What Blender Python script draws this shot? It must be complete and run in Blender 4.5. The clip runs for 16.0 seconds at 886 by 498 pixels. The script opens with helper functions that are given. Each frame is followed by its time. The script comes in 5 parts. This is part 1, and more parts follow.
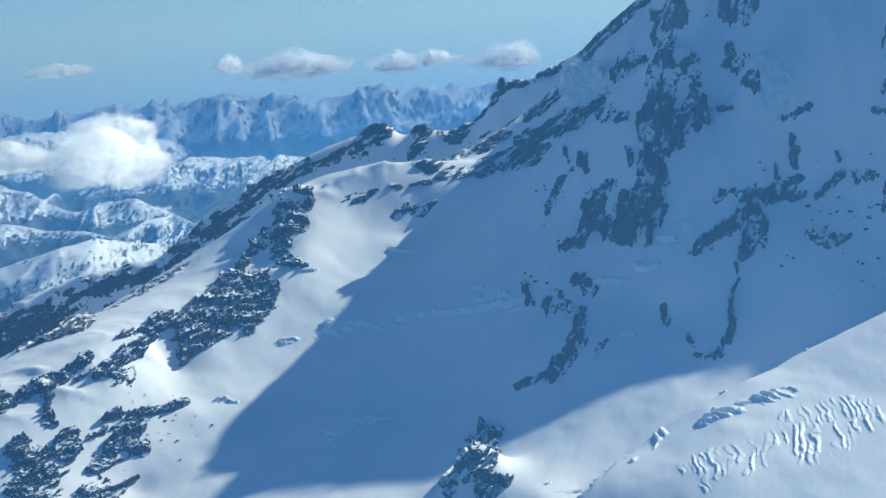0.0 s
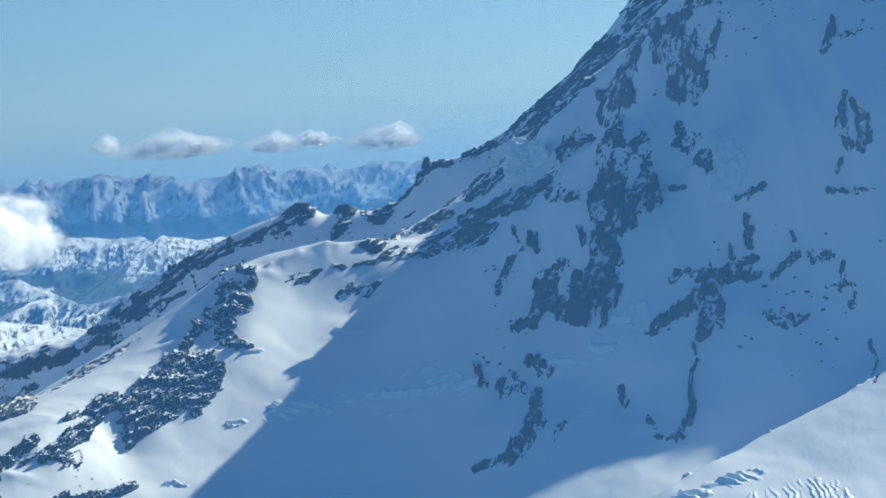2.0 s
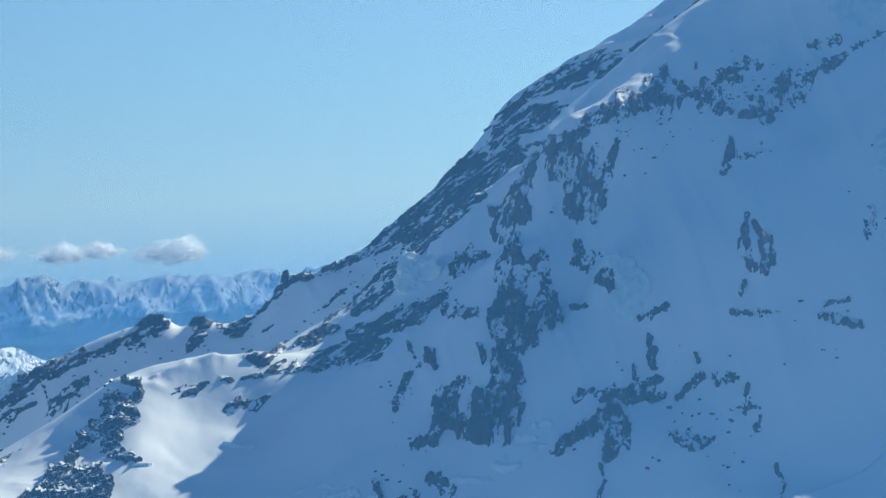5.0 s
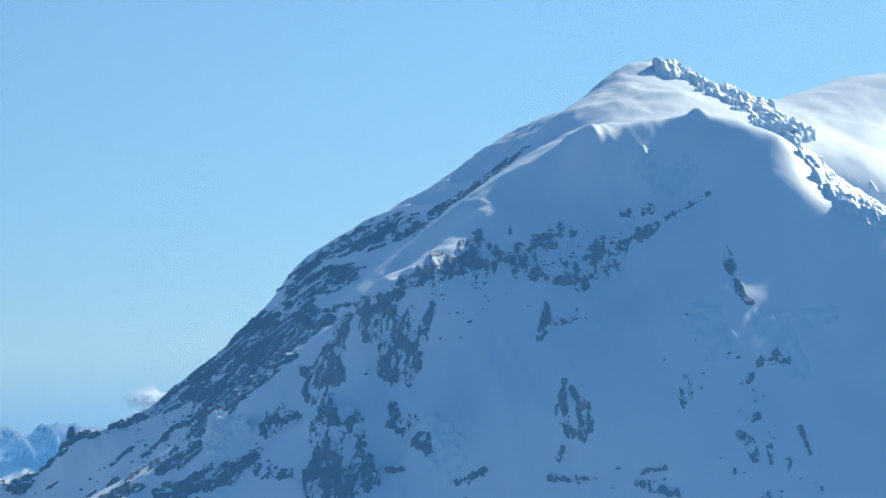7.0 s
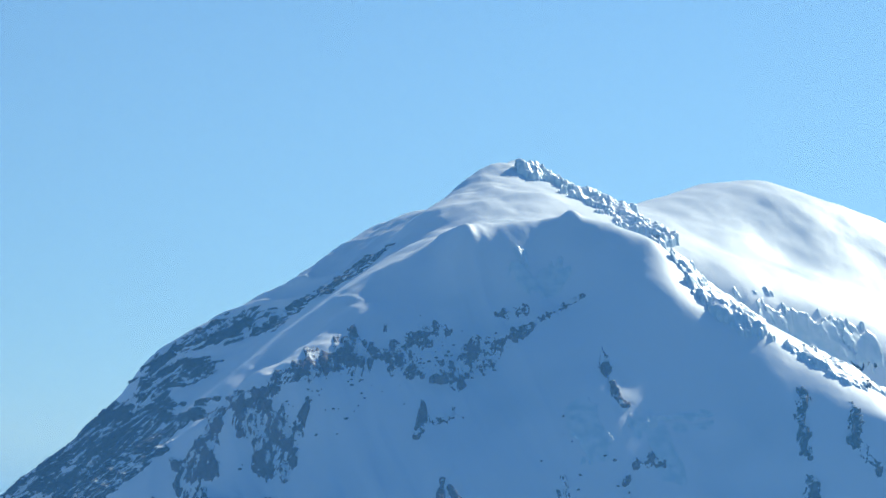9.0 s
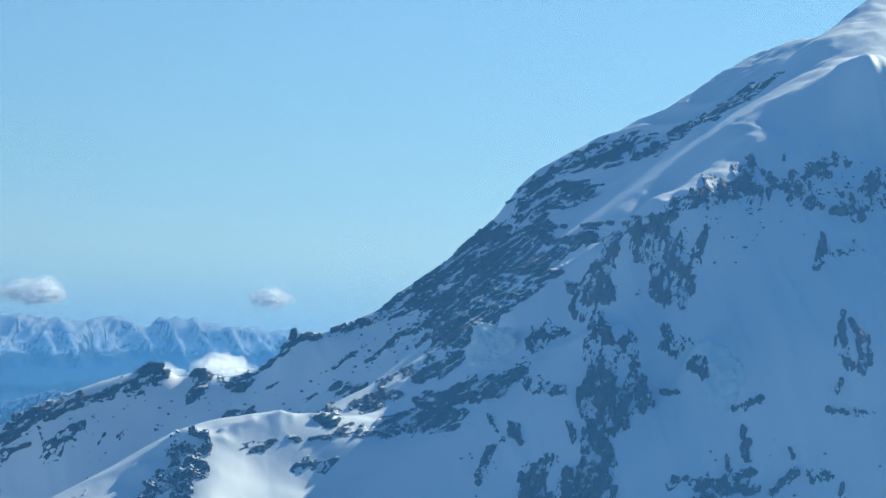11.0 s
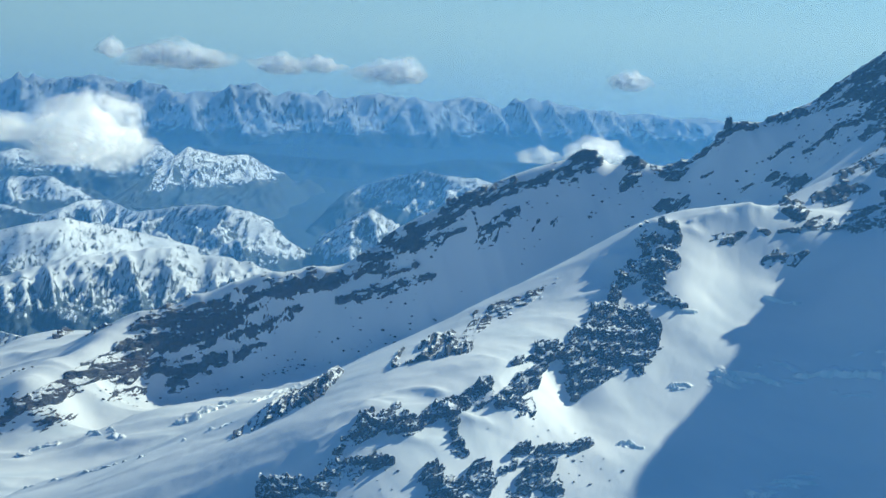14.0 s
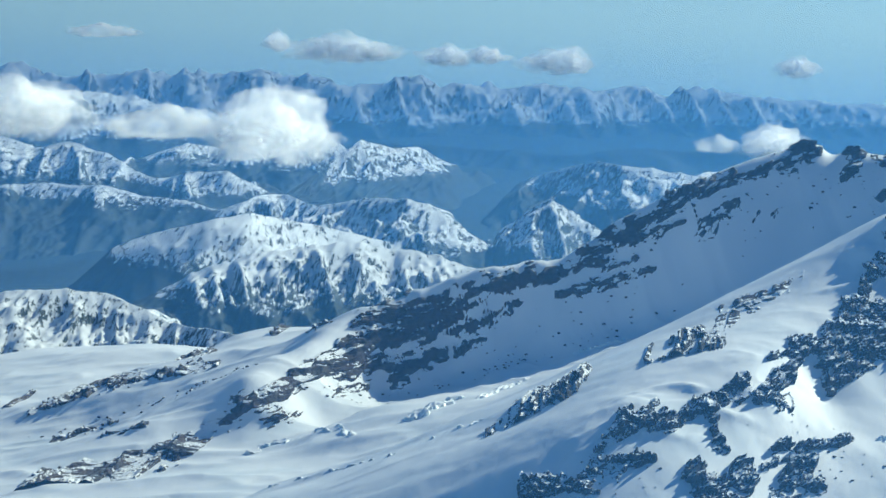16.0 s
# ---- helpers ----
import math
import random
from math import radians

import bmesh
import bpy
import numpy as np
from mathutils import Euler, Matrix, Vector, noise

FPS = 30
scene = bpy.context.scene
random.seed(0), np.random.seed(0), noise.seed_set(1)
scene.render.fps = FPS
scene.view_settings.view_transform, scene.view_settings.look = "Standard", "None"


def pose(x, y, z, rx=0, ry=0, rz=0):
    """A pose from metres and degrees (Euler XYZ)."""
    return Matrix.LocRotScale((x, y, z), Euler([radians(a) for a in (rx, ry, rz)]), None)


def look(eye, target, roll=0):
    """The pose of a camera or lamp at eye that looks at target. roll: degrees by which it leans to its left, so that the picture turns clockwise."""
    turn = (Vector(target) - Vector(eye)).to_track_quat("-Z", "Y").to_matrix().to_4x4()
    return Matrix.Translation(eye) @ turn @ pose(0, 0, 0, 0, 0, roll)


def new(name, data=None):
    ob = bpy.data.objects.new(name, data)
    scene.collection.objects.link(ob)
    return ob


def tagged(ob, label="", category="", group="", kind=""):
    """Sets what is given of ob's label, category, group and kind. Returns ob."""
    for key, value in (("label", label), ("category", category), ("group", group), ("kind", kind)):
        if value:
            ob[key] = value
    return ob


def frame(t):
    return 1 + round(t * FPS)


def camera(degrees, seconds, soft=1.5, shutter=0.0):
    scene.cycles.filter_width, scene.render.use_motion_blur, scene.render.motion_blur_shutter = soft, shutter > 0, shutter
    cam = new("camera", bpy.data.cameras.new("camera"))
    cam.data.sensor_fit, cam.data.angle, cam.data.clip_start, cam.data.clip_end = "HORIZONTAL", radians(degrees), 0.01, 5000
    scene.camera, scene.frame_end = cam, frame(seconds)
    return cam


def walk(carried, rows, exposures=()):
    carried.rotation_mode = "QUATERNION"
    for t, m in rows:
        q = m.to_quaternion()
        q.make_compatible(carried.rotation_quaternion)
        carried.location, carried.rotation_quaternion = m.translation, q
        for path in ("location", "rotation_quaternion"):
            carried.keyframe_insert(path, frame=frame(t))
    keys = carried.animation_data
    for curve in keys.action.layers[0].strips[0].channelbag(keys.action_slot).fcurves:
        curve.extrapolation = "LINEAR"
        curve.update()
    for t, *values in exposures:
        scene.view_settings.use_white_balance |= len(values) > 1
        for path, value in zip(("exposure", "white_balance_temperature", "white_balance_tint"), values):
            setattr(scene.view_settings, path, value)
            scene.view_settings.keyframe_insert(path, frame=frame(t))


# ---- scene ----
# camera: seconds, place, heading, pitch, lean (degrees)
ROWS = [
    (0, 74.25, -18.09, 227.12, -8.522, -4.823, -4.372),
    (0.5, 69.65, -16.66, 227.24, -8.004, -4.659, -4.364),
    (1, 65.04, -15.28, 227.36, -7.26, -4.116, -4.247),
    (1.5, 60.42, -13.93, 227.48, -6.395, -3.772, -4.172),
    (2, 55.8, -12.62, 227.59, -5.672, -3.37, -4.152),
    (2.5, 51.18, -11.36, 227.71, -5.044, -3.109, -4.109),
    (3, 46.55, -10.13, 227.83, -4.413, -2.875, -3.976),
    (3.2, 44.69, -9.65, 227.88, -4.148, -2.679, -3.894),
    (4.25, 34.946, -7.233, 228.124, -2.443, -1.921, -3.273),
    (5.3, 25.19, -4.98, 228.37, -0.001, -1.035, -2.515),
    (5.5, 23.33, -4.57, 228.42, 0.606, -0.851, -2.388),
    (6, 18.67, -3.58, 228.54, 2.334, 0.541, -2.116),
    (6.5, 14.01, -2.63, 228.65, 3.523, 1.311, -1.803),
    (7, 9.35, -1.71, 228.77, 4.826, 1.836, -1.363),
    (7.5, 4.68, -0.84, 228.88, 7.087, 2.41, -0.961),
    (8, 0, 0, 229, 8.369, 2.897, -0.71),
    (8.2, -1.87, 0.32, 229.05, 8.752, 2.8, -0.574),
    (9.25, -11.711, 1.905, 229.299, 8.994, 3.917, -0.053),
    (10.3, -21.57, 3.34, 229.53, 6.213, 3.027, 1.049),
    (10.5, -23.45, 3.6, 229.57, 5.249, 2.183, 1.436),
    (11, -28.15, 4.2, 229.69, 2.798, 0.036, 1.749),
    (11.5, -32.86, 4.76, 229.8, 0.605, -0.764, 1.971),
    (12, -37.57, 5.28, 229.91, -0.548, -1.81, 2.232),
    (12.5, -42.29, 5.77, 230.02, -2.253, -2.301, 2.067),
    (13, -47.01, 6.21, 230.14, -3.268, -2.664, 1.579),
    (13.5, -51.74, 6.62, 230.25, -3.104, -3.47, 1.942),
    (14, -56.47, 6.98, 230.36, -3.901, -4.637, 2.347),
    (14.5, -61.2, 7.31, 230.47, -5.159, -5.252, 2.105),
    (15, -65.94, 7.6, 230.58, -6.074, -4.91, 1.6),
    (15.5, -70.69, 7.85, 230.69, -7.504, -4.628, 1.329),
    (16, -75.44, 8.06, 230.8, -7.046, -4.951, 1.423),
]
def sight(x, y, z, heading, pitch, lean):
    h, p = radians(heading), radians(pitch)
    ahead = Vector((math.sin(h) * math.cos(p), math.cos(h) * math.cos(p), math.sin(p)))
    return look((x, y, z), Vector((x, y, z)) + ahead * 100, lean)


cam = camera(17.89, 16.0)
walk(cam, [(r[0], sight(*r[1:])) for r in ROWS], exposures=[(0, 0.12, 5780, -3), (3.2, 0.13, 5880, -3), (6.5, 0.29, 5900, -2), (8, 0.2, 5860, -2), (10.5, 0.25, 5800, -5), (12, 0.24, 5800, -8), (13, 0.13, 5760, -9), (13.5, 0.11, 5760, -9), (14.5, 0.09, 5680, -10), (16, 0.1, 5660, -9)])

# ---- daylight ----
SUN_TURN, SUN_HEIGHT = 46.5, 34.0          # degrees to the right of +y, and up
s_t, s_h = radians(SUN_TURN), radians(SUN_HEIGHT)
to_sun = Vector((math.sin(s_t) * math.cos(s_h), math.cos(s_t) * math.cos(s_h), math.sin(s_h)))
world = bpy.data.worlds.new("sky")
scene.world = world
scene.cycles.transparent_max_bounces = 64
world.use_nodes = True
wn = world.node_tree.nodes
sky = wn.new("ShaderNodeTexSky")
sky.sky_type, sky.sun_disc = "NISHITA", False
sky.sun_elevation, sky.sun_rotation = s_h, s_t
sky.altitude, sky.air_density, sky.dust_density, sky.ozone_density = 3300, 1.0, 0.2, 6.0
wn["Background"].inputs[1].default_value = 0.085
world.node_tree.links.new(sky.outputs[0], wn["Background"].inputs[0])
sun = new("sun", bpy.data.lights.new("sun", "SUN"))
sun.data.energy, sun.data.angle, sun.data.color = 5.0, radians(0.5), (1.0, 0.9, 0.71)
sun.matrix_world = look(to_sun * 3000, (0, 0, 0))


# ---- noise and meshes ----
def value_noise(x, y, seed):
    xi, yi = np.floor(x).astype(np.int64), np.floor(y).astype(np.int64)
    xf, yf = x - xi, y - yi
    u, v = xf * xf * xf * (xf * (xf * 6 - 15) + 10), yf * yf * yf * (yf * (yf * 6 - 15) + 10)

    def corner(a, b):
        h = (a * 374761393 + b * 668265263 + seed * 974634777) & 0x7FFFFFFF
        h = ((h ^ (h >> 13)) * 1274126177) & 0x7FFFFFFF
        return ((h ^ (h >> 16)) & 0xFFFF) / 32767.5 - 1.0

    a, b, c, d = corner(xi, yi), corner(xi + 1, yi), corner(xi, yi + 1), corner(xi + 1, yi + 1)
    return (a * (1 - u) + b * u) * (1 - v) + (c * (1 - u) + d * u) * v


def fbm(x, y, size, octaves=4, seed=1, gain=0.5):
    total, amp, f = 0.0, 1.0, 1.0 / size
    for o in range(octaves):
        total = total + amp * value_noise(x * f + 17.3 * o, y * f - 9.1 * o, seed + o)
        amp, f = amp * gain, f * 2.03
    return total


def ridged(x, y, size, octaves=4, seed=1, gain=0.5):
    total, amp, f, prev = 0.0, 1.0, 1.0 / size, 1.0
    for o in range(octaves):
        n = 1.0 - np.abs(value_noise(x * f + 31.7 * o, y * f + 5.3 * o, seed + o))
        n = n * n * prev
        total, prev = total + amp * n, np.clip(n * 1.6, 0, 1)
        amp, f = amp * gain, f * 2.07
    return total


def smooth(a, b, v):
    t = np.clip((v - a) / (b - a), 0, 1)
    return t * t * (3 - 2 * t)


def grid_mesh(name, X, Y, Z, material, keep=None, soft=True):
    """A mesh over a grid of points; keep: which quads to build."""
    ny, nx = X.shape
    idx = np.arange(nx * ny).reshape(ny, nx)
    quads = np.stack([idx[:-1, :-1], idx[:-1, 1:], idx[1:, 1:], idx[1:, :-1]], -1).reshape(-1, 4)
    if keep is not None:
        quads = quads[keep.ravel()]
    co = np.stack([X, Y, Z], -1).reshape(-1, 3)
    used = np.zeros(len(co), bool)
    used[quads.ravel()] = True
    remap = np.cumsum(used) - 1
    co, quads = co[used], remap[quads]
    me = bpy.data.meshes.new(name)
    me.vertices.add(len(co))
    me.vertices.foreach_set("co", co.astype(np.float32).ravel())
    me.loops.add(quads.size)
    me.loops.foreach_set("vertex_index", quads.astype(np.int32).ravel())
    me.polygons.add(len(quads))
    me.polygons.foreach_set("loop_start", np.arange(0, quads.size, 4, dtype=np.int32))
    me.polygons.foreach_set("use_smooth", np.full(len(quads), soft))
    me.update(calc_edges=True)
    me.materials.append(material)
    return me


# ---- materials ----
def material(name, base=(0.8, 0.8, 0.8), rough=0.8, specular=0.3):
    m = bpy.data.materials.new(name)
    m.use_nodes = True
    b = m.node_tree.nodes["Principled BSDF"]
    b.inputs["Base Color"].default_value = (*base, 1)
    b.inputs["Roughness"].default_value = rough
    b.inputs["Specular IOR Level"].default_value = specular
    return m, m.node_tree, b


def node(tree, kind, **values):
    n = tree.nodes.new("ShaderNode" + kind)
    for key, value in values.items():
        n.inputs[key.replace("_", " ")].default_value = value
    return n


def place(tree, scale=(1, 1, 1)):
    """World coordinates, stretched."""
    g, m = tree.nodes.new("ShaderNodeNewGeometry"), tree.nodes.new("ShaderNodeMapping")
    tree.links.new(g.outputs["Position"], m.inputs["Vector"])
    m.inputs["Scale"].default_value = scale
    return m.outputs[0], g


def noise_of(tree, vector, scale, detail=4, rough=0.55):
    n = node(tree, "TexNoise", Scale=scale, Detail=detail, Roughness=rough)
    tree.links.new(vector, n.inputs["Vector"])
    return n.outputs[0]


def maths(tree, op, a, b=None, c=None):
    n = tree.nodes.new("ShaderNodeMath")
    n.operation = op
    for i, v in enumerate((a, b, c)):
        if v is None:
            continue
        if isinstance(v, (int, float)):
            n.inputs[i].default_value = v
        else:
            tree.links.new(v, n.inputs[i])
    return n.outputs[0]


def mix(tree, factor, a, b):
    n = tree.nodes.new("ShaderNodeMix")
    n.data_type = "RGBA"
    tree.links.new(factor, n.inputs[0])
    for socket, v in ((n.inputs[6], a), (n.inputs[7], b)):
        if isinstance(v, tuple):
            socket.default_value = (*v, 1)
        else:
            tree.links.new(v, socket)
    return n.outputs[2]


def bumped(tree, bsdf, height, strength, distance):
    n = node(tree, "Bump", Strength=strength, Distance=distance)
    tree.links.new(height, n.inputs["Height"])
    tree.links.new(n.outputs[0], bsdf.inputs["Normal"])


def step(tree, value, low, high):
    n = tree.nodes.new("ShaderNodeMapRange")
    n.interpolation_type = "SMOOTHSTEP"
    n.inputs[1].default_value, n.inputs[2].default_value = low, high
    tree.links.new(value, n.inputs[0])
    return n.outputs[0]


def upness(tree, geometry):
    s = tree.nodes.new("ShaderNodeSeparateXYZ")
    tree.links.new(geometry.outputs["Normal"], s.inputs[0])
    return s.outputs[2]


def height_of(tree, geometry):
    s = tree.nodes.new("ShaderNodeSeparateXYZ")
    tree.links.new(geometry.outputs["Position"], s.inputs[0])
    return s.outputs[2]


OLD_SNOW = (0.84, 0.86, 0.88)
SNOW_WHITE, SNOW_DULL = (0.9, 0.91, 0.93), (0.74, 0.79, 0.84)


def snow_material():
    m, t, b = material("wind_packed_snow", SNOW_WHITE, 0.55, 0.25)
    v, _ = place(t)
    w, _ = place(t, (1.0, 0.35, 1.0))
    broad, fine, ripple = noise_of(t, v, 0.035, 4), noise_of(t, v, 0.9, 6), noise_of(t, w, 0.3, 5)
    t.links.new(mix(t, step(t, broad, 0.45, 0.75), SNOW_WHITE, SNOW_DULL), b.inputs["Base Color"])
    bumped(t, b, maths(t, "ADD", maths(t, "MULTIPLY", fine, 0.15), ripple), 0.3, 0.5)
    return m


def grained(tree, lie, scale):
    """World coordinates turned so that the first axis runs along beds that rise to the right by so many degrees."""
    v, g = place(tree)
    turned, scaled = tree.nodes.new("ShaderNodeMapping"), tree.nodes.new("ShaderNodeMapping")
    turned.inputs["Rotation"].default_value = (0, radians(lie), 0)
    scaled.inputs["Scale"].default_value = scale
    tree.links.new(v, turned.inputs["Vector"])
    tree.links.new(turned.outputs[0], scaled.inputs["Vector"])
    return scaled.outputs[0]


def rock_material(name, dark, light, lie, snowy, ledge=0.22, tint=None):
    """Frost-shattered rock in beds; snow fills its cracks and lies on its ledges."""
    m, t, b = material(name, dark, 0.9, 0.2)
    v, g = place(t)
    beds = grained(t, lie, (0.22, 0.6, 1.0))
    grain, strata, broad = noise_of(t, v, 0.9, 6, 0.65), noise_of(t, beds, 0.9, 5, 0.6), noise_of(t, v, 0.12, 3)
    stone = mix(t, step(t, maths(t, "ADD", maths(t, "MULTIPLY", strata, 0.65), maths(t, "MULTIPLY", grain, 0.35)), 0.4, 0.62), dark, light)
    if tint:
        stone = mix(t, step(t, broad, 0.42, 0.62), stone, tint)
    lie_snow = maths(t, "ADD", maths(t, "MULTIPLY", noise_of(t, beds, 0.42, 5, 0.6), 1.1), maths(t, "MULTIPLY", noise_of(t, v, 1.6, 4), 0.25))
    lie_snow = maths(t, "ADD", lie_snow, maths(t, "MULTIPLY", upness(t, g), ledge))
    t.links.new(mix(t, step(t, lie_snow, snowy, snowy + 0.035), stone, SNOW_WHITE), b.inputs["Base Color"])
    bumped(t, b, maths(t, "ADD", grain, strata), 0.9, 0.7)
    return m


def ice_material():
    m, t, b = material("glacier_ice", (0.62, 0.76, 0.8), 0.4, 0.4)
    v, g = place(t)
    n = noise_of(t, v, 0.5, 5)
    ice = mix(t, step(t, n, 0.35, 0.65), (0.66, 0.78, 0.82), (0.85, 0.9, 0.92))
    top = maths(t, "ADD", upness(t, g), maths(t, "MULTIPLY", n, 0.2))
    t.links.new(mix(t, step(t, top, 0.78, 0.92), ice, SNOW_WHITE), b.inputs["Base Color"])
    bumped(t, b, n, 0.5, 0.4)
    return m


def hill_material(name, size, line, blend, cover, wood=(0.035, 0.05, 0.055)):
    """Snow over dark woods and rock: line is the height of the snow line, cover how much stays bare above it."""
    m, t, b = material(name, SNOW_WHITE, 0.8, 0.15)
    v, g = place(t)
    w, _ = place(t, (1.0, 0.35, 0.2))
    patch, streak = noise_of(t, v, 1.0 / size, 7, 0.68), noise_of(t, w, 5.0 / size, 6, 0.65)
    fine = noise_of(t, v, 20.0 / size, 5, 0.7)
    bare = maths(t, "ADD", maths(t, "MULTIPLY", patch, 0.55), maths(t, "MULTIPLY", streak, 0.9))
    bare = maths(t, "ADD", bare, maths(t, "MULTIPLY", fine, 0.5))
    bare = maths(t, "ADD", bare, maths(t, "MULTIPLY", maths(t, "SUBTRACT", 0.8, upness(t, g)), 0.35))
    low = step(t, height_of(t, g), line + blend, line - blend)
    bare = maths(t, "ADD", bare, maths(t, "MULTIPLY", low, 0.9))
    f = step(t, bare, cover + 0.07, cover + 0.13)
    t.links.new(mix(t, f, OLD_SNOW, mix(t, step(t, streak, 0.4, 0.7), wood, tuple(1.6 * c for c in wood))), b.inputs["Base Color"])
    bumped(t, b, streak, 0.5, size * 0.03)
    return m


def haze_tint_material(name, thick, low, high, colour):
    """Tinted see-through veil that imitates aerial haze: clear above, thicker towards the valley."""
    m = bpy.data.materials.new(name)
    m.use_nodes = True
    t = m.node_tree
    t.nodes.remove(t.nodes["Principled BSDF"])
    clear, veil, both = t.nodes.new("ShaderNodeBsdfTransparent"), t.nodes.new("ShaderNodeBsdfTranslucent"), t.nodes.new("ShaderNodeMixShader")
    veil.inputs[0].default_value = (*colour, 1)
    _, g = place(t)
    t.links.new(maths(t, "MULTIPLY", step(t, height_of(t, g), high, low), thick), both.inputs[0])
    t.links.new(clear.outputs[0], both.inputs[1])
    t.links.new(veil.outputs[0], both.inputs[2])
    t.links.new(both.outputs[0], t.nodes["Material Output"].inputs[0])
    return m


def wisp_material(name, cover, size, holes=0.0):
    """Thin torn vapour."""
    m = bpy.data.materials.new(name)
    m.use_nodes = True
    t = m.node_tree
    t.nodes.remove(t.nodes["Principled BSDF"])
    veil, clear, both = t.nodes.new("ShaderNodeBsdfTranslucent"), t.nodes.new("ShaderNodeBsdfTransparent"), t.nodes.new("ShaderNodeMixShader")
    veil.inputs[0].default_value = (0.86, 0.85, 0.84, 1)
    glow, lit = t.nodes.new("ShaderNodeAddShader"), t.nodes.new("ShaderNodeBsdfDiffuse")
    lit.inputs[0].default_value = (0.38, 0.38, 0.38, 1)
    t.links.new(veil.outputs[0], glow.inputs[0])
    t.links.new(lit.outputs[0], glow.inputs[1])
    v, _ = place(t)
    torn = step(t, noise_of(t, v, 1.0 / size, 3, 0.5), 0.3 - holes, 0.72 - holes)
    t.links.new(maths(t, "MULTIPLY", torn, cover), both.inputs[0])
    t.links.new(clear.outputs[0], both.inputs[1])
    t.links.new(glow.outputs[0], both.inputs[2])
    t.links.new(both.outputs[0], t.nodes["Material Output"].inputs[0])
    return m


snow = snow_material()
rock = rock_material("dark_volcanic_rock", (0.05, 0.052, 0.06), (0.1, 0.1, 0.105), 33, 0.91)
crag_rock = rock_material("blue_grey_rock", (0.04, 0.041, 0.047), (0.1, 0.1, 0.104), 12, 1.01, 0.62)
block_rock = rock_material("bare_block_rock", (0.03, 0.032, 0.038), (0.06, 0.06, 0.066), 80, 1.22, 0.62)
STONES = {"ridge": rock, "crag": crag_rock, "block": block_rock, "low": rock_material("brown_grey_rock", (0.05, 0.05, 0.056), (0.11, 0.105, 0.105), 17, 0.96, 0.3, (0.09, 0.075, 0.075)),
          "rib": rock_material("dark_reddish_rock", (0.06, 0.055, 0.06), (0.13, 0.115, 0.115), 78, 0.9, 0.22, (0.12, 0.085, 0.085)),
          "high": rock_material("pale_reddish_rock", (0.1, 0.085, 0.09), (0.22, 0.18, 0.18), 84, 0.87, 0.22, (0.16, 0.125, 0.13))}
ice = ice_material()
woods_floor = hill_material("wooded_valley", 160.0, 120.0, 10.0, 0.9, (0.03, 0.045, 0.05))
foot_hill = hill_material("snowy_foothill", 8.0, 88.0, 12.0, 0.93)
white_hill = hill_material("open_snow_hill", 11.0, 64.0, 20.0, 0.95)
alpine_hill = hill_material("craggy_snow_mountain", 15.0, 54.0, 16.0, 0.9)
far_hill = hill_material("distant_snow_range", 30.0, 42.0, 24.0, 0.96)
wisps = [wisp_material("cloud", 0.26, 18.0, 0.18), wisp_material("vapour", 0.14, 12.0, 0.04)]

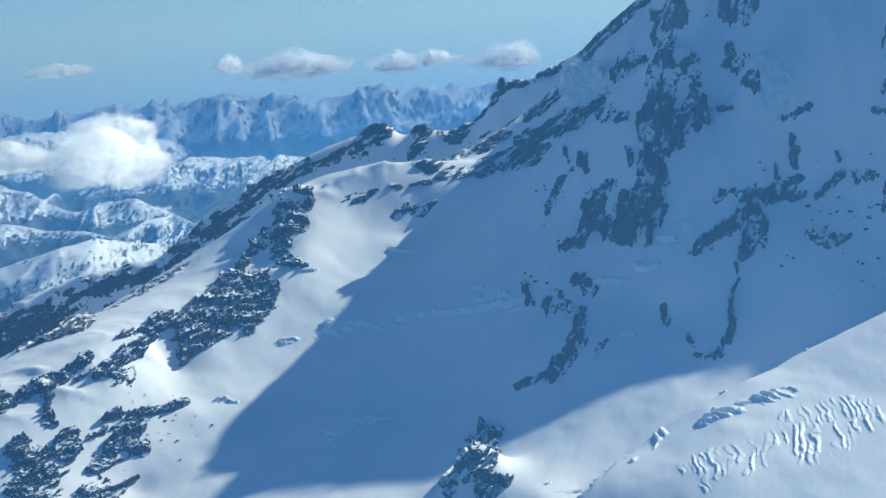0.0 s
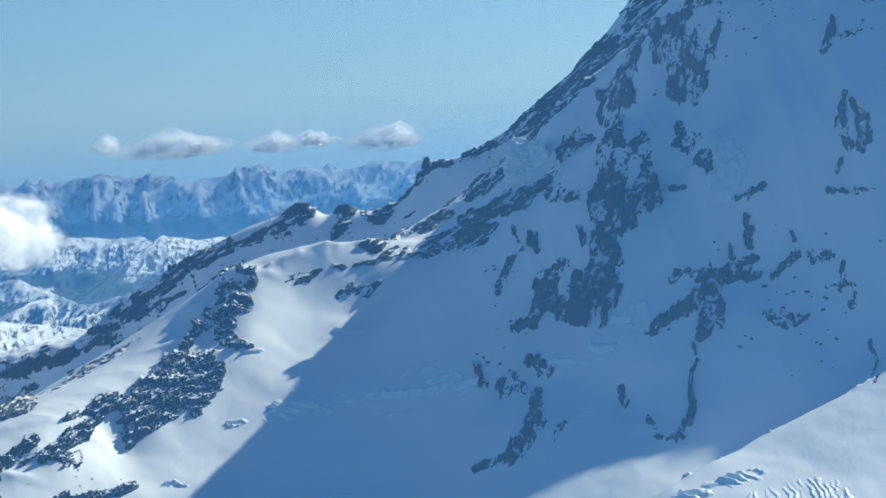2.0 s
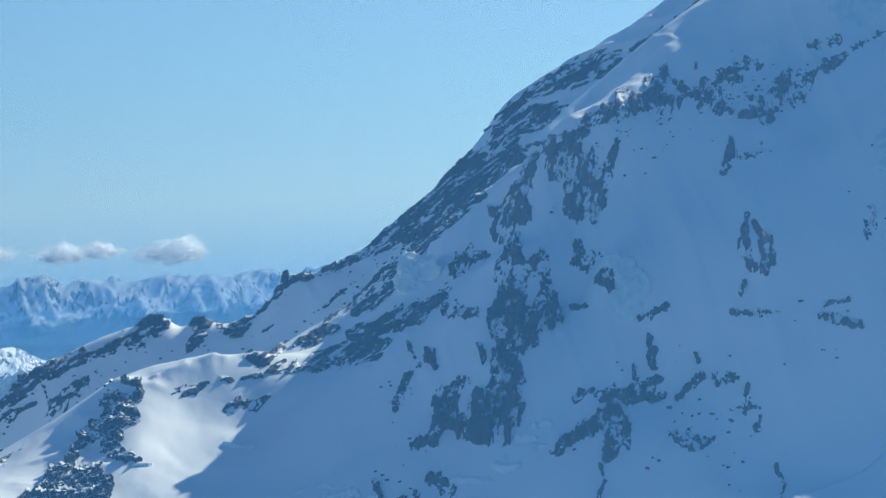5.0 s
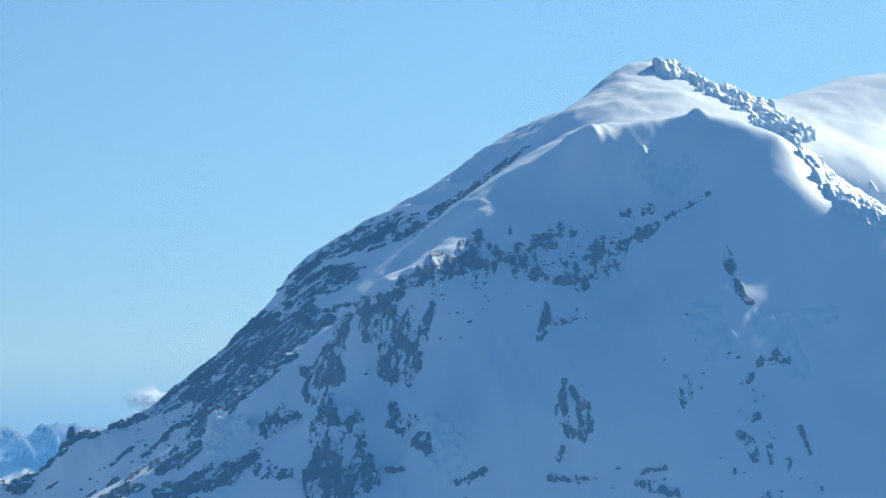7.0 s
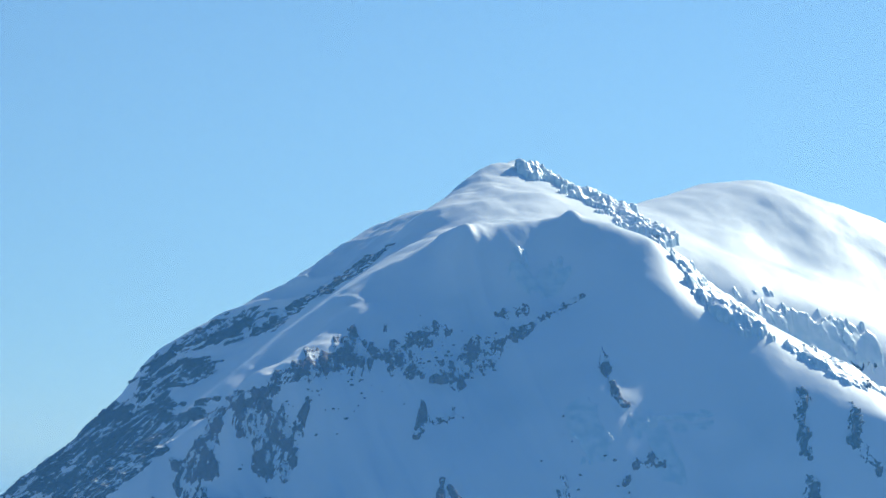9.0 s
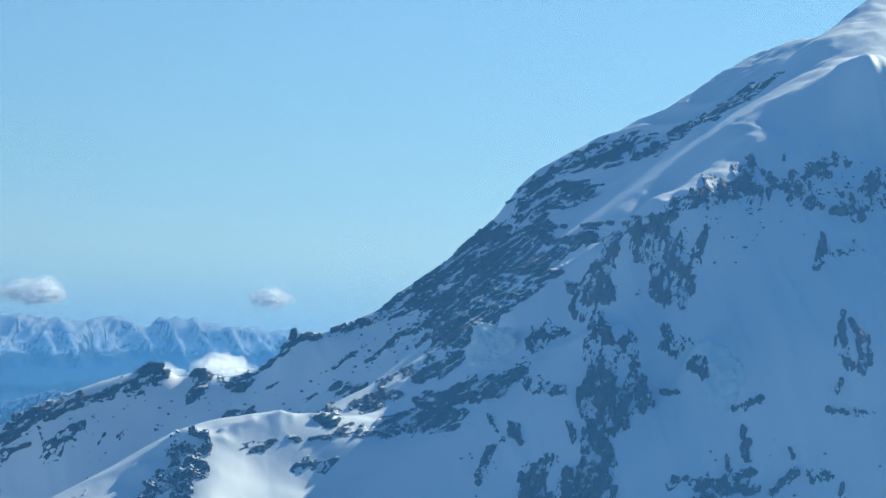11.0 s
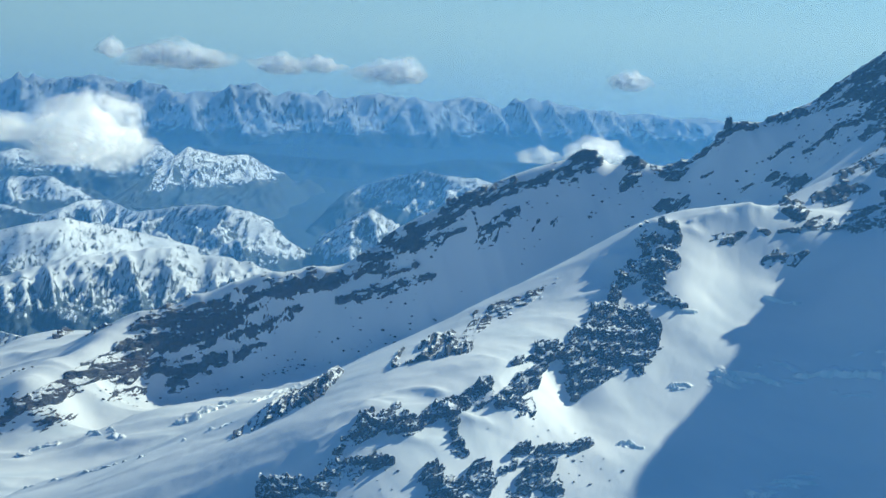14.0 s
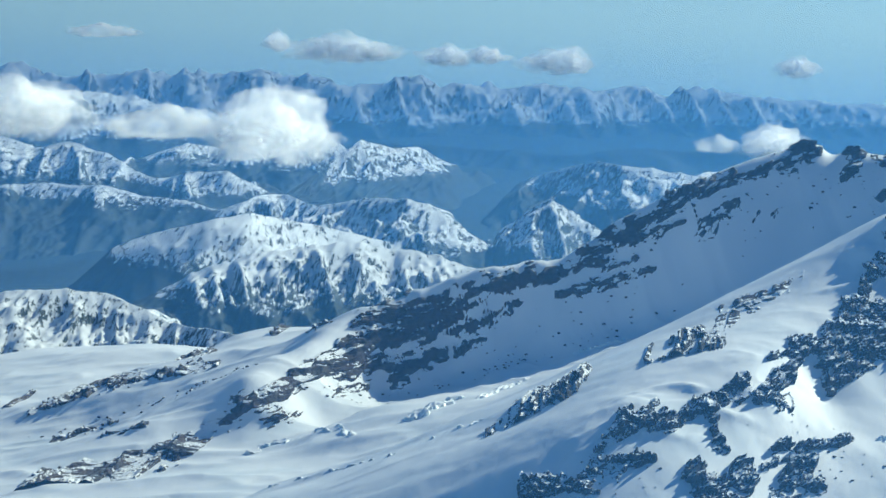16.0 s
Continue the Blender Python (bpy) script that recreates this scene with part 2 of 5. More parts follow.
# ---- the mountain ----
FEATURES = dict(
    back_ridge_low=[(-279.2, 720, 103.6), (-267.2, 732, 107), (-255.1, 745, 112.1), (-240.6, 760, 118.5), (-222.7, 764, 128.3), (-212.2, 780, 132.2), (-200.4, 805, 140.9), (-188.3, 812, 145), (-164.4, 818, 152.7), (-142, 824, 156.8), (-130.8, 826, 164.5), (-126, 827, 168.7), (-111.5, 828, 176.6), (-100.3, 830, 181.8), (-87.4, 834, 187.7), (-76.1, 838, 191.7), (-69.6, 840, 193.8), (-63.8, 838, 189.9), (-58.1, 838, 192.2)],
    back_ridge_high=[(-30.9, 828, 203.3), (-21.7, 828, 204.5), (-11.9, 828, 208.5), (-4.6, 828, 213.3), (13.1, 827, 227.4), (27.6, 826, 239.9), (34, 826, 249.2), (39, 828, 253.6), (50.2, 826, 260.5), (63.1, 824, 265.8), (78.9, 820, 275.2), (99.5, 816, 288), (116.8, 812, 291.6)],
    summit_ridge=[(103.2, 735, 286.6), (114.8, 752, 294.4), (126.5, 767, 302.2), (136.1, 777, 305.9), (145.7, 760, 296.9), (152.1, 745, 290.1), (159.4, 715, 280.1)],
    right_ridge=[(144.7, 636, 271.1), (149.2, 630, 263.3), (152.4, 627, 259), (161.2, 618, 253.2), (168, 610, 245.2), (177.9, 600, 237.2), (184.1, 592, 232.2)],
    dome_crest=[(166.1, 772, 292.2), (189.6, 788, 299.7), (209.8, 795, 301.5), (227.8, 793, 293.9), (246.2, 788, 289.4)],
    dome_slope=[(179.7, 735, 280.1), (204.9, 742, 275.9), (234.1, 750, 273.2)],
    ice_lip=[(173.8, 700, 264.6), (182.7, 700, 261.7), (194.5, 705, 260.4), (218.6, 715, 257.7)],
    ice_foot=[(172.2, 694, 255.7), (180.9, 694, 251.4), (191.1, 694, 243.4), (202.8, 694, 235.4), (216, 695, 229.5)],
    near_crest=[(-52.5, 604, 190.1), (-55.3, 596, 183.8), (-57.3, 587, 177.3), (-63.8, 573, 171.5), (-70, 560, 168.1), (-81.9, 537, 163.2), (-93.5, 523, 158.4), (-101.4, 518, 158.1), (-106.7, 511, 155.4)],
    near_saddle=[(-44.8, 606, 189.4), (-33.9, 612, 192.8), (-21.6, 616, 192), (-11.5, 622, 192.7)],
    snow_shoulder=[(-62.7, 610, 184.6), (-75.6, 604, 176.9), (-88, 594, 169.6), (-96.6, 584, 165.5), (-102.8, 576, 163.6), (-113.1, 566, 159.4), (-121.1, 558, 155), (-129.6, 548, 149.3)],
    near_foot=[(-45.1, 602, 187.5), (-48.3, 580, 174.6), (-49.9, 566, 166.4), (-63.1, 552, 161.7), (-68.1, 546, 158), (-62.6, 531, 151.7), (-67.9, 517, 145.1), (-68.4, 508, 138.9)],
    basin=[(-23.6, 600, 179.9), (-36.5, 583, 172.3), (-35.9, 598, 180.9), (-47.2, 556, 160.3), (-50.1, 538, 152.3), (-32.8, 539, 151.2), (-9.4, 537, 150.2), (-52.5, 508, 140.3), (-33, 505, 139.8), (-10.4, 500, 139.5), (13.5, 478, 140.1), (33.5, 485, 142), (43.4, 502, 150.2), (59.1, 508, 151.7), (77.3, 522, 158.4), (76.1, 490, 146.1), (75.4, 470, 138.4), (49.2, 470, 139.8)],
    valley=[(-185.8, 745, 123.5), (-161.6, 688, 122.7), (-227.6, 692, 111.3), (-192.6, 658, 115.1), (-196.6, 728, 118), (-148.1, 745, 129.7), (-225.6, 745, 115.7), (-241, 725, 109.7)],
    left_snow=[(-270.5, 819, 117.8), (-359.2, 1028, 99.9), (-260.8, 880, 116.1), (-298.8, 850, 107.7), (-298, 960, 110.7), (-242.8, 880, 125.8), (-269.4, 790, 107.2)],
    ridge_back=[(-216, 792, 130.5), (-206, 816, 137), (-193, 824, 141), (-178, 828, 145.5), (-165, 832, 149), (-150, 834, 152.5), (-190, 842, 136), (-165, 850, 142)],
    more=[(-119.6, 717.3, 145.1), (-222.3, 762.4, 128.6), (-240.6, 760.5, 118.5), (-197, 753, 116.3), (35.4, 534.8, 163.5), (69.4, 547.9, 175.8), (122.1, 599.8, 238.9), (225, 610, 212), (235, 560, 175), (240, 640, 222)],
    ridge_foot=[(-23.7, 810.5, 185.8), (-18.7, 706, 189), (-196.1, 781.2, 122.1), (-187, 793, 121.7), (-203, 764, 119.6)],
    face=[(5.4, 697.7, 206), (12.6, 701, 209.3), (14.6, 714.8, 215.8), (21.8, 631.1, 221.1), (32.4, 616.5, 219.9), (38.8, 622.3, 231), (52.4, 619.8, 242.5), (74.6, 632, 255.3), (110.9, 634.3, 267.8), (123.4, 649.6, 276), (15.1, 619.2, 208.7), (29.1, 610.3, 213.4), (26.6, 571.1, 191.5), (21.7, 559.5, 177.5), (13.1, 545.9, 164.9), (16.3, 531.2, 161.3), (49.9, 526.9, 163.2), (48.8, 543.4, 173.8), (60.6, 560.7, 186.4), (47.4, 584.8, 203.8), (52.5, 581.7, 210.4), (84.3, 573.1, 212.5), (81.5, 567, 201.5), (49.7, 605.6, 224.2), (36.7, 590.9, 215.1), (-12.4, 637.1, 192.7)],
    face_upper=[(123.5, 601, 239.6), (120.4, 587, 225), (145.1, 613, 249.4), (142.1, 601, 236.7), (144.8, 588, 220.8), (140.2, 570, 203.6), (98.3, 599, 232.8), (108.1, 586, 221.7), (73.5, 597, 228.5)],
    face_low=[(60, 548, 178.2), (77.4, 556, 182.1), (88.8, 550, 173.9), (68.9, 527, 159.9), (37.1, 540, 169.2), (25.9, 545, 169.3)],
    ridge_base=[(-178.7, 794, 122), (-158.7, 788, 127.7), (-139.9, 790, 132.1), (-127.5, 791, 136.9), (-116.6, 792, 140.7), (-101, 794, 145.9), (-171, 807, 128.8), (-155, 812, 136.5), (-138.5, 805, 137.5), (-122, 806, 143), (-106.5, 806, 147.5), (-92, 808, 153), (-76.2, 818, 164.7), (-60.2, 822, 172.4), (-44, 820, 178), (-28, 818, 183.7), (-12.8, 800, 186.9)],
    bench_crest=[(52.4, 620, 242.3), (65.3, 643, 254.5), (79.5, 645, 263.1), (92.6, 643, 271.2)],
    flank=[(40.6, 800, 242.6), (55.1, 795, 255), (69.4, 790, 263.3), (83.5, 785, 272.3), (97.4, 778, 281.6), (104.6, 765, 285.9), (53.8, 750, 245.2), (68.9, 745, 257.8), (81.8, 735, 267.3), (94.6, 715, 276.4), (103.1, 690, 280.6)],
    front_crest=[(97.6, 640, 275.9), (104.5, 642, 276.7), (114.4, 646, 279.5), (124.1, 648, 280.4), (134.2, 645, 278.4), (141.6, 636, 273.5)],
    face_top=[(129.7, 630, 265.8), (126.5, 615, 252.4), (140.9, 622, 261.3), (114.7, 634, 262.5), (104.1, 633, 262.6), (91.4, 635, 263)],
)


def resample(points, step):
    out = []
    for a, b in zip(points[:-1], points[1:]):
        a, b = np.array(a), np.array(b)
        n = max(1, int(np.ceil(np.linalg.norm((b - a)[:2]) / step)))
        out += [a + (b - a) * i / n for i in range(n)]
    return out + [np.array(points[-1])]


CRESTS = ("back_ridge_low", "back_ridge_high", "summit_ridge", "right_ridge", "dome_crest", "near_crest", "near_saddle",
          "snow_shoulder", "near_foot", "ice_lip", "front_crest", "bench_crest")
spots, soft = [], []
for key, pts in FEATURES.items():
    spots += resample(pts, 5.0) if key in CRESTS else [np.array(p) for p in pts]
    soft += [1.8 if key in CRESTS else 10.0 if key in ("left_snow", "valley") else 3.5] * (len(spots) - len(soft))
for key in ("back_ridge_low", "back_ridge_high", "summit_ridge", "dome_crest"):      # the far sides
    for x, y, z in resample(FEATURES[key], 25.0):
        if y > 770 and x > -150:
            fall = 0.75 if z > 190 else 0.5
            spots += [np.array((x - 4, y + 11, z - 11 * fall)), np.array((x - 12, y + 36, z - 36 * fall)), np.array((x - 30, y + 100, max(z - 100 * fall, 92)))]
spots += [np.array(p) for p in ((-420, 1000, 80), (-100, 1000, 80), (60, 1010, 110), (330, 1000, 200), (330, 700, 220), (330, 560, 150),
                                (330, 440, 100), (150, 440, 112), (0, 440, 116), (-150, 440, 105), (-420, 440, 70), (-420, 700, 85))]
spots = np.array(spots)
soft = np.array(soft + [3.0] * (len(spots) - len(soft)))
pair = np.sqrt(((spots[:, None, :2] - spots[None, :, :2]) ** 2).sum(-1) + soft ** 2)
n_s = len(spots)
lin = np.c_[np.ones(n_s), spots[:, :2] / 500]
system = np.block([[pair + 0.02 * np.eye(n_s) * -1, lin], [lin.T, np.zeros((3, 3))]])
weights = np.linalg.solve(system, np.r_[spots[:, 2], 0, 0, 0])


def base_height(x, y):
    shape = x.shape
    x, y = x.ravel(), y.ravel()
    z = np.empty(len(x))
    for i in range(0, len(x), 40000):
        a, b = x[i:i + 40000], y[i:i + 40000]
        d = np.sqrt((a[:, None] - spots[None, :, 0]) ** 2 + (b[:, None] - spots[None, :, 1]) ** 2 + soft ** 2)
        z[i:i + 40000] = d @ weights[:n_s] + weights[n_s] + weights[n_s + 1] * a / 500 + weights[n_s + 2] * b / 500
    return z.reshape(shape)


def line_distance(x, y, path, reach):
    """Distance to a polyline, and the side of it (positive: to the right of its run)."""
    best, side = np.full(x.shape, reach), np.full(x.shape, -1.0)
    for a, b in zip(path[:-1], path[1:]):
        dx, dy = b[0] - a[0], b[1] - a[1]
        k = np.clip(((x - a[0]) * dx + (y - a[1]) * dy) / (dx * dx + dy * dy + 1e-9), 0, 1)
        px, py = x - a[0] - k * dx, y - a[1] - k * dy
        d = np.hypot(px, py)
        side = np.where(d < best, dy * px - dx * py, side)
        best = np.minimum(best, d)
    return best, side


GLACIER_FOLD = [(29.6, 482.2), (35.8, 491.2), (42.5, 495.6), (51.8, 504.1), (60.2, 512.0), (68.8, 518.2), (77.3, 523.7)]


def terrain(x, y):
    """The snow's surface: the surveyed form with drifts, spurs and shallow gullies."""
    z = base_height(x, y)
    gully = ridged(x + 0.2 * y, 0.3 * y, 13.0, 3, 40)
    steep = smooth(150, 200, z) * smooth(-30, 20, x) * smooth(690, 640, y)
    z = z + 0.45 * fbm(x + 0.5 * y, y, 36.0, 3, 11) + 0.22 * fbm(x + 0.6 * y, y, 15.0, 3, 31) + 0.09 * fbm(x, y, 6.0, 3, 21) + steep * smooth(125, 95, x) * (0.9 * (gully - 0.9) + 0.35 * (ridged(x + 0.25 * y, 0.22 * y, 4.5, 3, 43) - 0.9))
    # wind-carved snow round the summit
    high = smooth(262, 280, z) * smooth(150, 130, x)
    dome = smooth(150, 172, x) * smooth(262, 275, z)
    z = z + dome * (0.7 * (ridged(0.3 * x, y - 0.3 * x, 34.0, 4, 78) - 0.8) + 0.2 * fbm(x, y, 10.0, 3, 79))
    z = z + high * (1.3 * (ridged(0.25 * x + 0.1 * y, y - 0.5 * x, 30.0, 4, 75) - 0.8) + 0.5 * fbm(x, y, 9.0, 3, 77))
    # spurs down both sides of the near crest
    d, side = line_distance(x, y, FEATURES["near_crest"], 40.0)
    spur = ridged(0.35 * x + 0.3 * y, y - 0.25 * x + 2.5 * fbm(x, y, 9.0, 2, 47), 9.0, 4, 45) - 0.75
    z = z + 0.8 * spur * smooth(13, 5, d) * smooth(-1, 3, d)
    # sharp snow crest of the saddle
    d, side = line_distance(x, y, FEATURES["near_saddle"][:3], 30.0)
    z = z + 0.8 * np.exp(-d / 2.2) * (0.35 + ridged(x, y, 6.0, 3, 81)) * smooth(-8, -16, x)
    # ribs and gullies of the long ridge
    ridge = smooth(752, 800, y) * smooth(838, 824, y) * smooth(130, 60, x) * smooth(-210, -180, x)
    z = z + 0.9 * ridge * (ridged(x + 0.55 * y, 0.2 * y, 9.0, 4, 55) - 0.8)
    # made-up dip behind the face's edge, mostly unseen, lets sun through to the saddle
    d, side = line_distance(x, y, [(27, 658), (33, 647), (46, 637), (58, 650)], 60.0)
    z = z - 4.6 * np.exp(-(d / 9.5) ** 2) * smooth(622, 633, y)
    # knoll on the glacier
    z = z + 8.0 * np.exp(-((x - 1.5) / 6.0) ** 2 - ((y - 488) / 6.5) ** 2)
    # fold of the lower glacier, steep on its shaded side
    d, side = line_distance(x, y, GLACIER_FOLD, 60.0)
    d = d * np.sign(side)
    z = z + 4.6 * smooth(-3.0, 1.0, d) * smooth(45, 5, d) - 1.6 * np.exp(-((d + 8) / 6) ** 2)
    # uneven snowfield at the low end
    open_field = smooth(-120, -190, x) * smooth(1000, 930, y)
    return z + open_field * (1.1 * (ridged(x * 0.5 + 0.2 * y, y, 20.0, 4, 65) - 0.8))


def graded(low, high, near, far, fine, coarse):
    """Coordinates that stand closer together between near and far."""
    out = [low]
    while out[-1] < high:
        out.append(out[-1] + (fine if near < out[-1] < far else coarse))
    return np.array(out)


gx, gy = np.meshgrid(graded(-430, 335, -150, 130, 0.65, 1.4), np.r_[graded(438, 745, 500, 650, 0.65, 1.2), graded(746.2, 1005, 746, 842, 0.75, 1.6)])
tagged(new("ground", grid_mesh("ground", gx, gy, terrain(gx, gy), snow)), "snow-covered glaciers and slopes of a high volcano", "mountain", kind="structure")


LOOK_X, LOOK_Y = np.arange(-430, 336, 1.0), np.arange(438, 1006, 1.0)
LOOK_Z = terrain(*np.meshgrid(LOOK_X, LOOK_Y))


def ground_at(x, y):
    """The ground's height, read between the points of a metre grid."""
    fx, fy = np.clip(x - LOOK_X[0], 0, len(LOOK_X) - 2.001), np.clip(y - LOOK_Y[0], 0, len(LOOK_Y) - 2.001)
    i, j = np.floor(fx).astype(int), np.floor(fy).astype(int)
    u, v = fx - i, fy - j
    return (LOOK_Z[j, i] * (1 - u) + LOOK_Z[j, i + 1] * u) * (1 - v) + (LOOK_Z[j + 1, i] * (1 - u) + LOOK_Z[j + 1, i + 1] * u) * v


# ---- valley, far hills and ranges ----
vx, vy = np.meshgrid(np.linspace(-2600, 2600, 160), np.linspace(960, 4890, 220))
vz = 30 + 22 * smooth(1900, 1000, vy) + 18 * smooth(4300, 4890, vy) + 8 * fbm(vx, vy, 260, 4, 5)
tagged(new("valley_floor", grid_mesh("valley_floor", vx, vy, vz, woods_floor)), "wide dark wooded valleys reaching the horizon", "valley", kind="structure")


def hill_range(name, crest, front, back, foot, seed, spur, rough, mat, label, grain):
    """A mountain on its crest line; spurs run down both sides."""
    grain = grain * 0.62 if grain < 5 else grain * 0.75
    pts = np.array(resample(crest, grain))
    run = np.r_[0, np.cumsum(np.linalg.norm(np.diff(pts[:, :2], axis=0), axis=1))]
    s = np.arange(0, run[-1], grain)
    line = np.stack([np.interp(s, run, pts[:, i]) for i in range(3)], 1)
    c = np.r_[-np.arange(front, 0, -grain), np.arange(0, back, grain * 1.5)]
    S, Cc = np.meshgrid(np.arange(len(s)), c)
    side = np.where(Cc < 0, front, back)
    u = np.abs(Cc) / side
    cx, cy, cz = line[S, 0], line[S, 1], line[S, 2]
    sway = spur * 0.5 * fbm(s[S], Cc, spur * 2.2, 3, seed + 3) * u
    X, Y = cx + sway, cy + Cc
    fall = (1 - u) ** 1.15
    spurs = ridged(X + 0.25 * Cc, Y * 0.16, spur, 5, seed) - 0.75 + 0.45 * (ridged(X - 0.2 * Cc, Y * 0.22, spur * 0.33, 4, seed + 9) - 0.8) + 0.14 * (ridged(X + 0.1 * Cc, Y * 0.3, spur * 0.13, 3, seed + 14) - 0.8)
    spurs = np.clip(spurs, -0.9, 0.6)
    Z = foot + (cz - foot) * fall + rough * (cz - foot) * spurs * (np.clip(u * 5, 0.3 if grain > 3 else 0.15, 1)) * (1 - u * 0.6)
    end = np.minimum(S, len(s) - 1 - S) * grain
    Z = np.where(end < spur * 0.7, foot - 5 + (Z - foot + 5) * smooth(-1, spur * 0.7, end), Z)
    return tagged(new(name, grid_mesh(name, X, Y, Z, mat)), label, "mountain", "hills beyond the volcano")


hill_range("foothill", [(-425, 1060, 112), (-395, 1060, 114), (-377, 1060, 116), (-359, 1065, 118), (-339, 1075, 116), (-326, 1070, 112), (-310, 1060, 107), (-278, 1010, 110), (-240, 960, 116)],
           75, 120, 84, 3, 13, 0.18, foot_hill, "low snowy foothill with bare rocky gullies", 1.6)
hill_range("snow_hill", [(-440, 1475, 60), (-420, 1480, 70), (-394, 1490, 84), (-363, 1500, 94), (-344, 1515, 96), (-321, 1530, 101), (-307, 1540, 99), (-293, 1550, 96), (-270, 1550, 93), (-251, 1545, 88), (-180, 1500, 84)],
           190, 160, 45, 8, 13, 0.21, white_hill, "long snow ridge with dark rocky ribs", 2.4)
hill_range("snow_hill", [(-530, 1675, 46), (-509, 1680, 56), (-487, 1690, 78), (-452, 1690, 91), (-424, 1690, 97), (-402, 1700, 101), (-380, 1720, 96), (-359, 1740, 90), (-310, 1760, 78)],
           150, 150, 40, 12, 28, 0.1, white_hill, "broad smooth white hill above dark woods", 2.6)
hill_range("snow_mountain", [(-560, 2400, 45), (-521, 2450, 61), (-517, 2600, 72), (-512, 2700, 85), (-498, 2750, 95), (-474, 2780, 86), (-455, 2850, 85), (-432, 2900, 70), (-400, 2950, 55)],
           420, 300, 30, 17, 60, 0.29, alpine_hill, "craggy snow mountain with wooded lower slopes", 4.0)
hill_range("snow_mountain", [(-540, 2150, 60), (-497, 2150, 76), (-476, 2200, 80), (-431, 2100, 77), (-389, 2050, 89), (-349, 2000, 93), (-321, 1980, 85), (-299, 1960, 73), (-260, 1940, 55)],
           260, 250, 30, 23, 36, 0.27, alpine_hill, "snow mountain spur dotted with dark trees", 3.0)
hill_range("snow_mountain", [(-300, 2000, 60), (-283, 2000, 71), (-258, 1990, 89), (-243, 1980, 95), (-229, 1970, 90), (-212, 1960, 80), (-180, 1950, 60)],
           170, 170, 35, 29, 28, 0.3, alpine_hill, "small pointed snow peak among woods", 2.6)
hill_range("snow_mountain", [(-960, 2700, 80), (-907, 2700, 85), (-850, 2700, 92), (-810, 2680, 82), (-768, 2650, 90), (-717, 2600, 86), (-680, 2560, 72), (-639, 2500, 66), (-603, 2450, 79), (-568, 2430, 83), (-546, 2420, 74), (-500, 2400, 55)],
           260, 300, 28, 31, 48, 0.27, alpine_hill, "bright snow peaks over a dark valley", 3.6)
hill_range("snow_mountain", [(-830, 2350, 60), (-789, 2350, 65), (-749, 2350, 68), (-694, 2330, 74), (-647, 2300, 73), (-608, 2280, 69), (-564, 2250, 69), (-500, 2200, 55)],
           230, 200, 26, 37, 40, 0.3, alpine_hill, "wooded spur with snow between its trees", 3.2)
hill_range("snow_mountain", [(-370, 2700, 50), (-330, 2700, 65), (-284, 2600, 85), (-250, 2550, 95), (-226, 2500, 95), (-195, 2480, 93), (-159, 2450, 89), (-131, 2500, 93), (-60, 2500, 80)],
           300, 300, 30, 41, 50, 0.29, alpine_hill, "snow-capped mountain with wooded flanks", 3.6)
hill_range("snow_mountain", [(-800, 2880, 48), (-760, 2900, 62), (-705, 2900, 80), (-680, 2930, 74), (-640, 2950, 92), (-600, 2980, 84), (-560, 2950, 88), (-520, 2900, 70), (-470, 2880, 55)],
           330, 260, 28, 67, 40, 0.27, alpine_hill, "hazy snow mountain behind the wooded spurs", 4.0)
hill_range("wooded_ridge", [(-760, 3500, 40), (-671, 3500, 48), (-570, 3500, 60), (-463, 3500, 54), (-353, 3450, 53), (-215, 3450, 63), (-78, 3400, 64), (80, 3400, 55)],
           120, 300, 22, 43, 90, 0.3, woods_floor, "low dark wooded ridge in haze", 7.0)
hill_range("snow_range", [(-1260, 3600, 60), (-1170, 3600, 70), (-1109, 3600, 91), (-1064, 3600, 103), (-1001, 3650, 107), (-959, 3700, 98), (-905, 3700, 90), (-800, 3700, 70)],
           330, 300, 30, 47, 70, 0.32, far_hill, "hazy snow-topped hills in the distance", 6.0)
hill_range("snow_range", [(-1560, 4300, 95), (-1457, 4300, 99), (-1366, 4300, 110), (-1311, 4300, 116), (-1281, 4320, 127), (-1244, 4320, 109), (-1156, 4330, 115), (-1093, 4330, 122), (-1032, 4340, 118), (-962, 4350, 120), (-856, 4360, 119), (-760, 4360, 100)],
           260, 200, 30, 53, 48, 0.34, far_hill, "distant blue snow-topped mountain range", 6.0)
hill_range("snow_range", [(-860, 4330, 92), (-814, 4330, 99), (-761, 4330, 106), (-706, 4320, 115), (-658, 4320, 120), (-619, 4330, 107), (-566, 4400, 108), (-523, 4420, 110), (-473, 4450, 110), (-430, 4480, 104), (-340, 4500, 96)],
           300, 200, 28, 59, 48, 0.34, far_hill, "distant blue range with steep snowy gullies", 6.0)
hill_range("snow_range", [(-500, 4600, 88), (-449, 4600, 93), (-395, 4620, 98), (-341, 4650, 105), (-286, 4670, 94), (-240, 4670, 112), (-184, 4680, 98), (-138, 4700, 98), (-82, 4700, 85), (-17, 4710, 88), (74, 4720, 83), (240, 4720, 78)],
           280, 120, 32, 61, 48, 0.34, far_hill, "distant snow range with one sharp peak", 6.0)

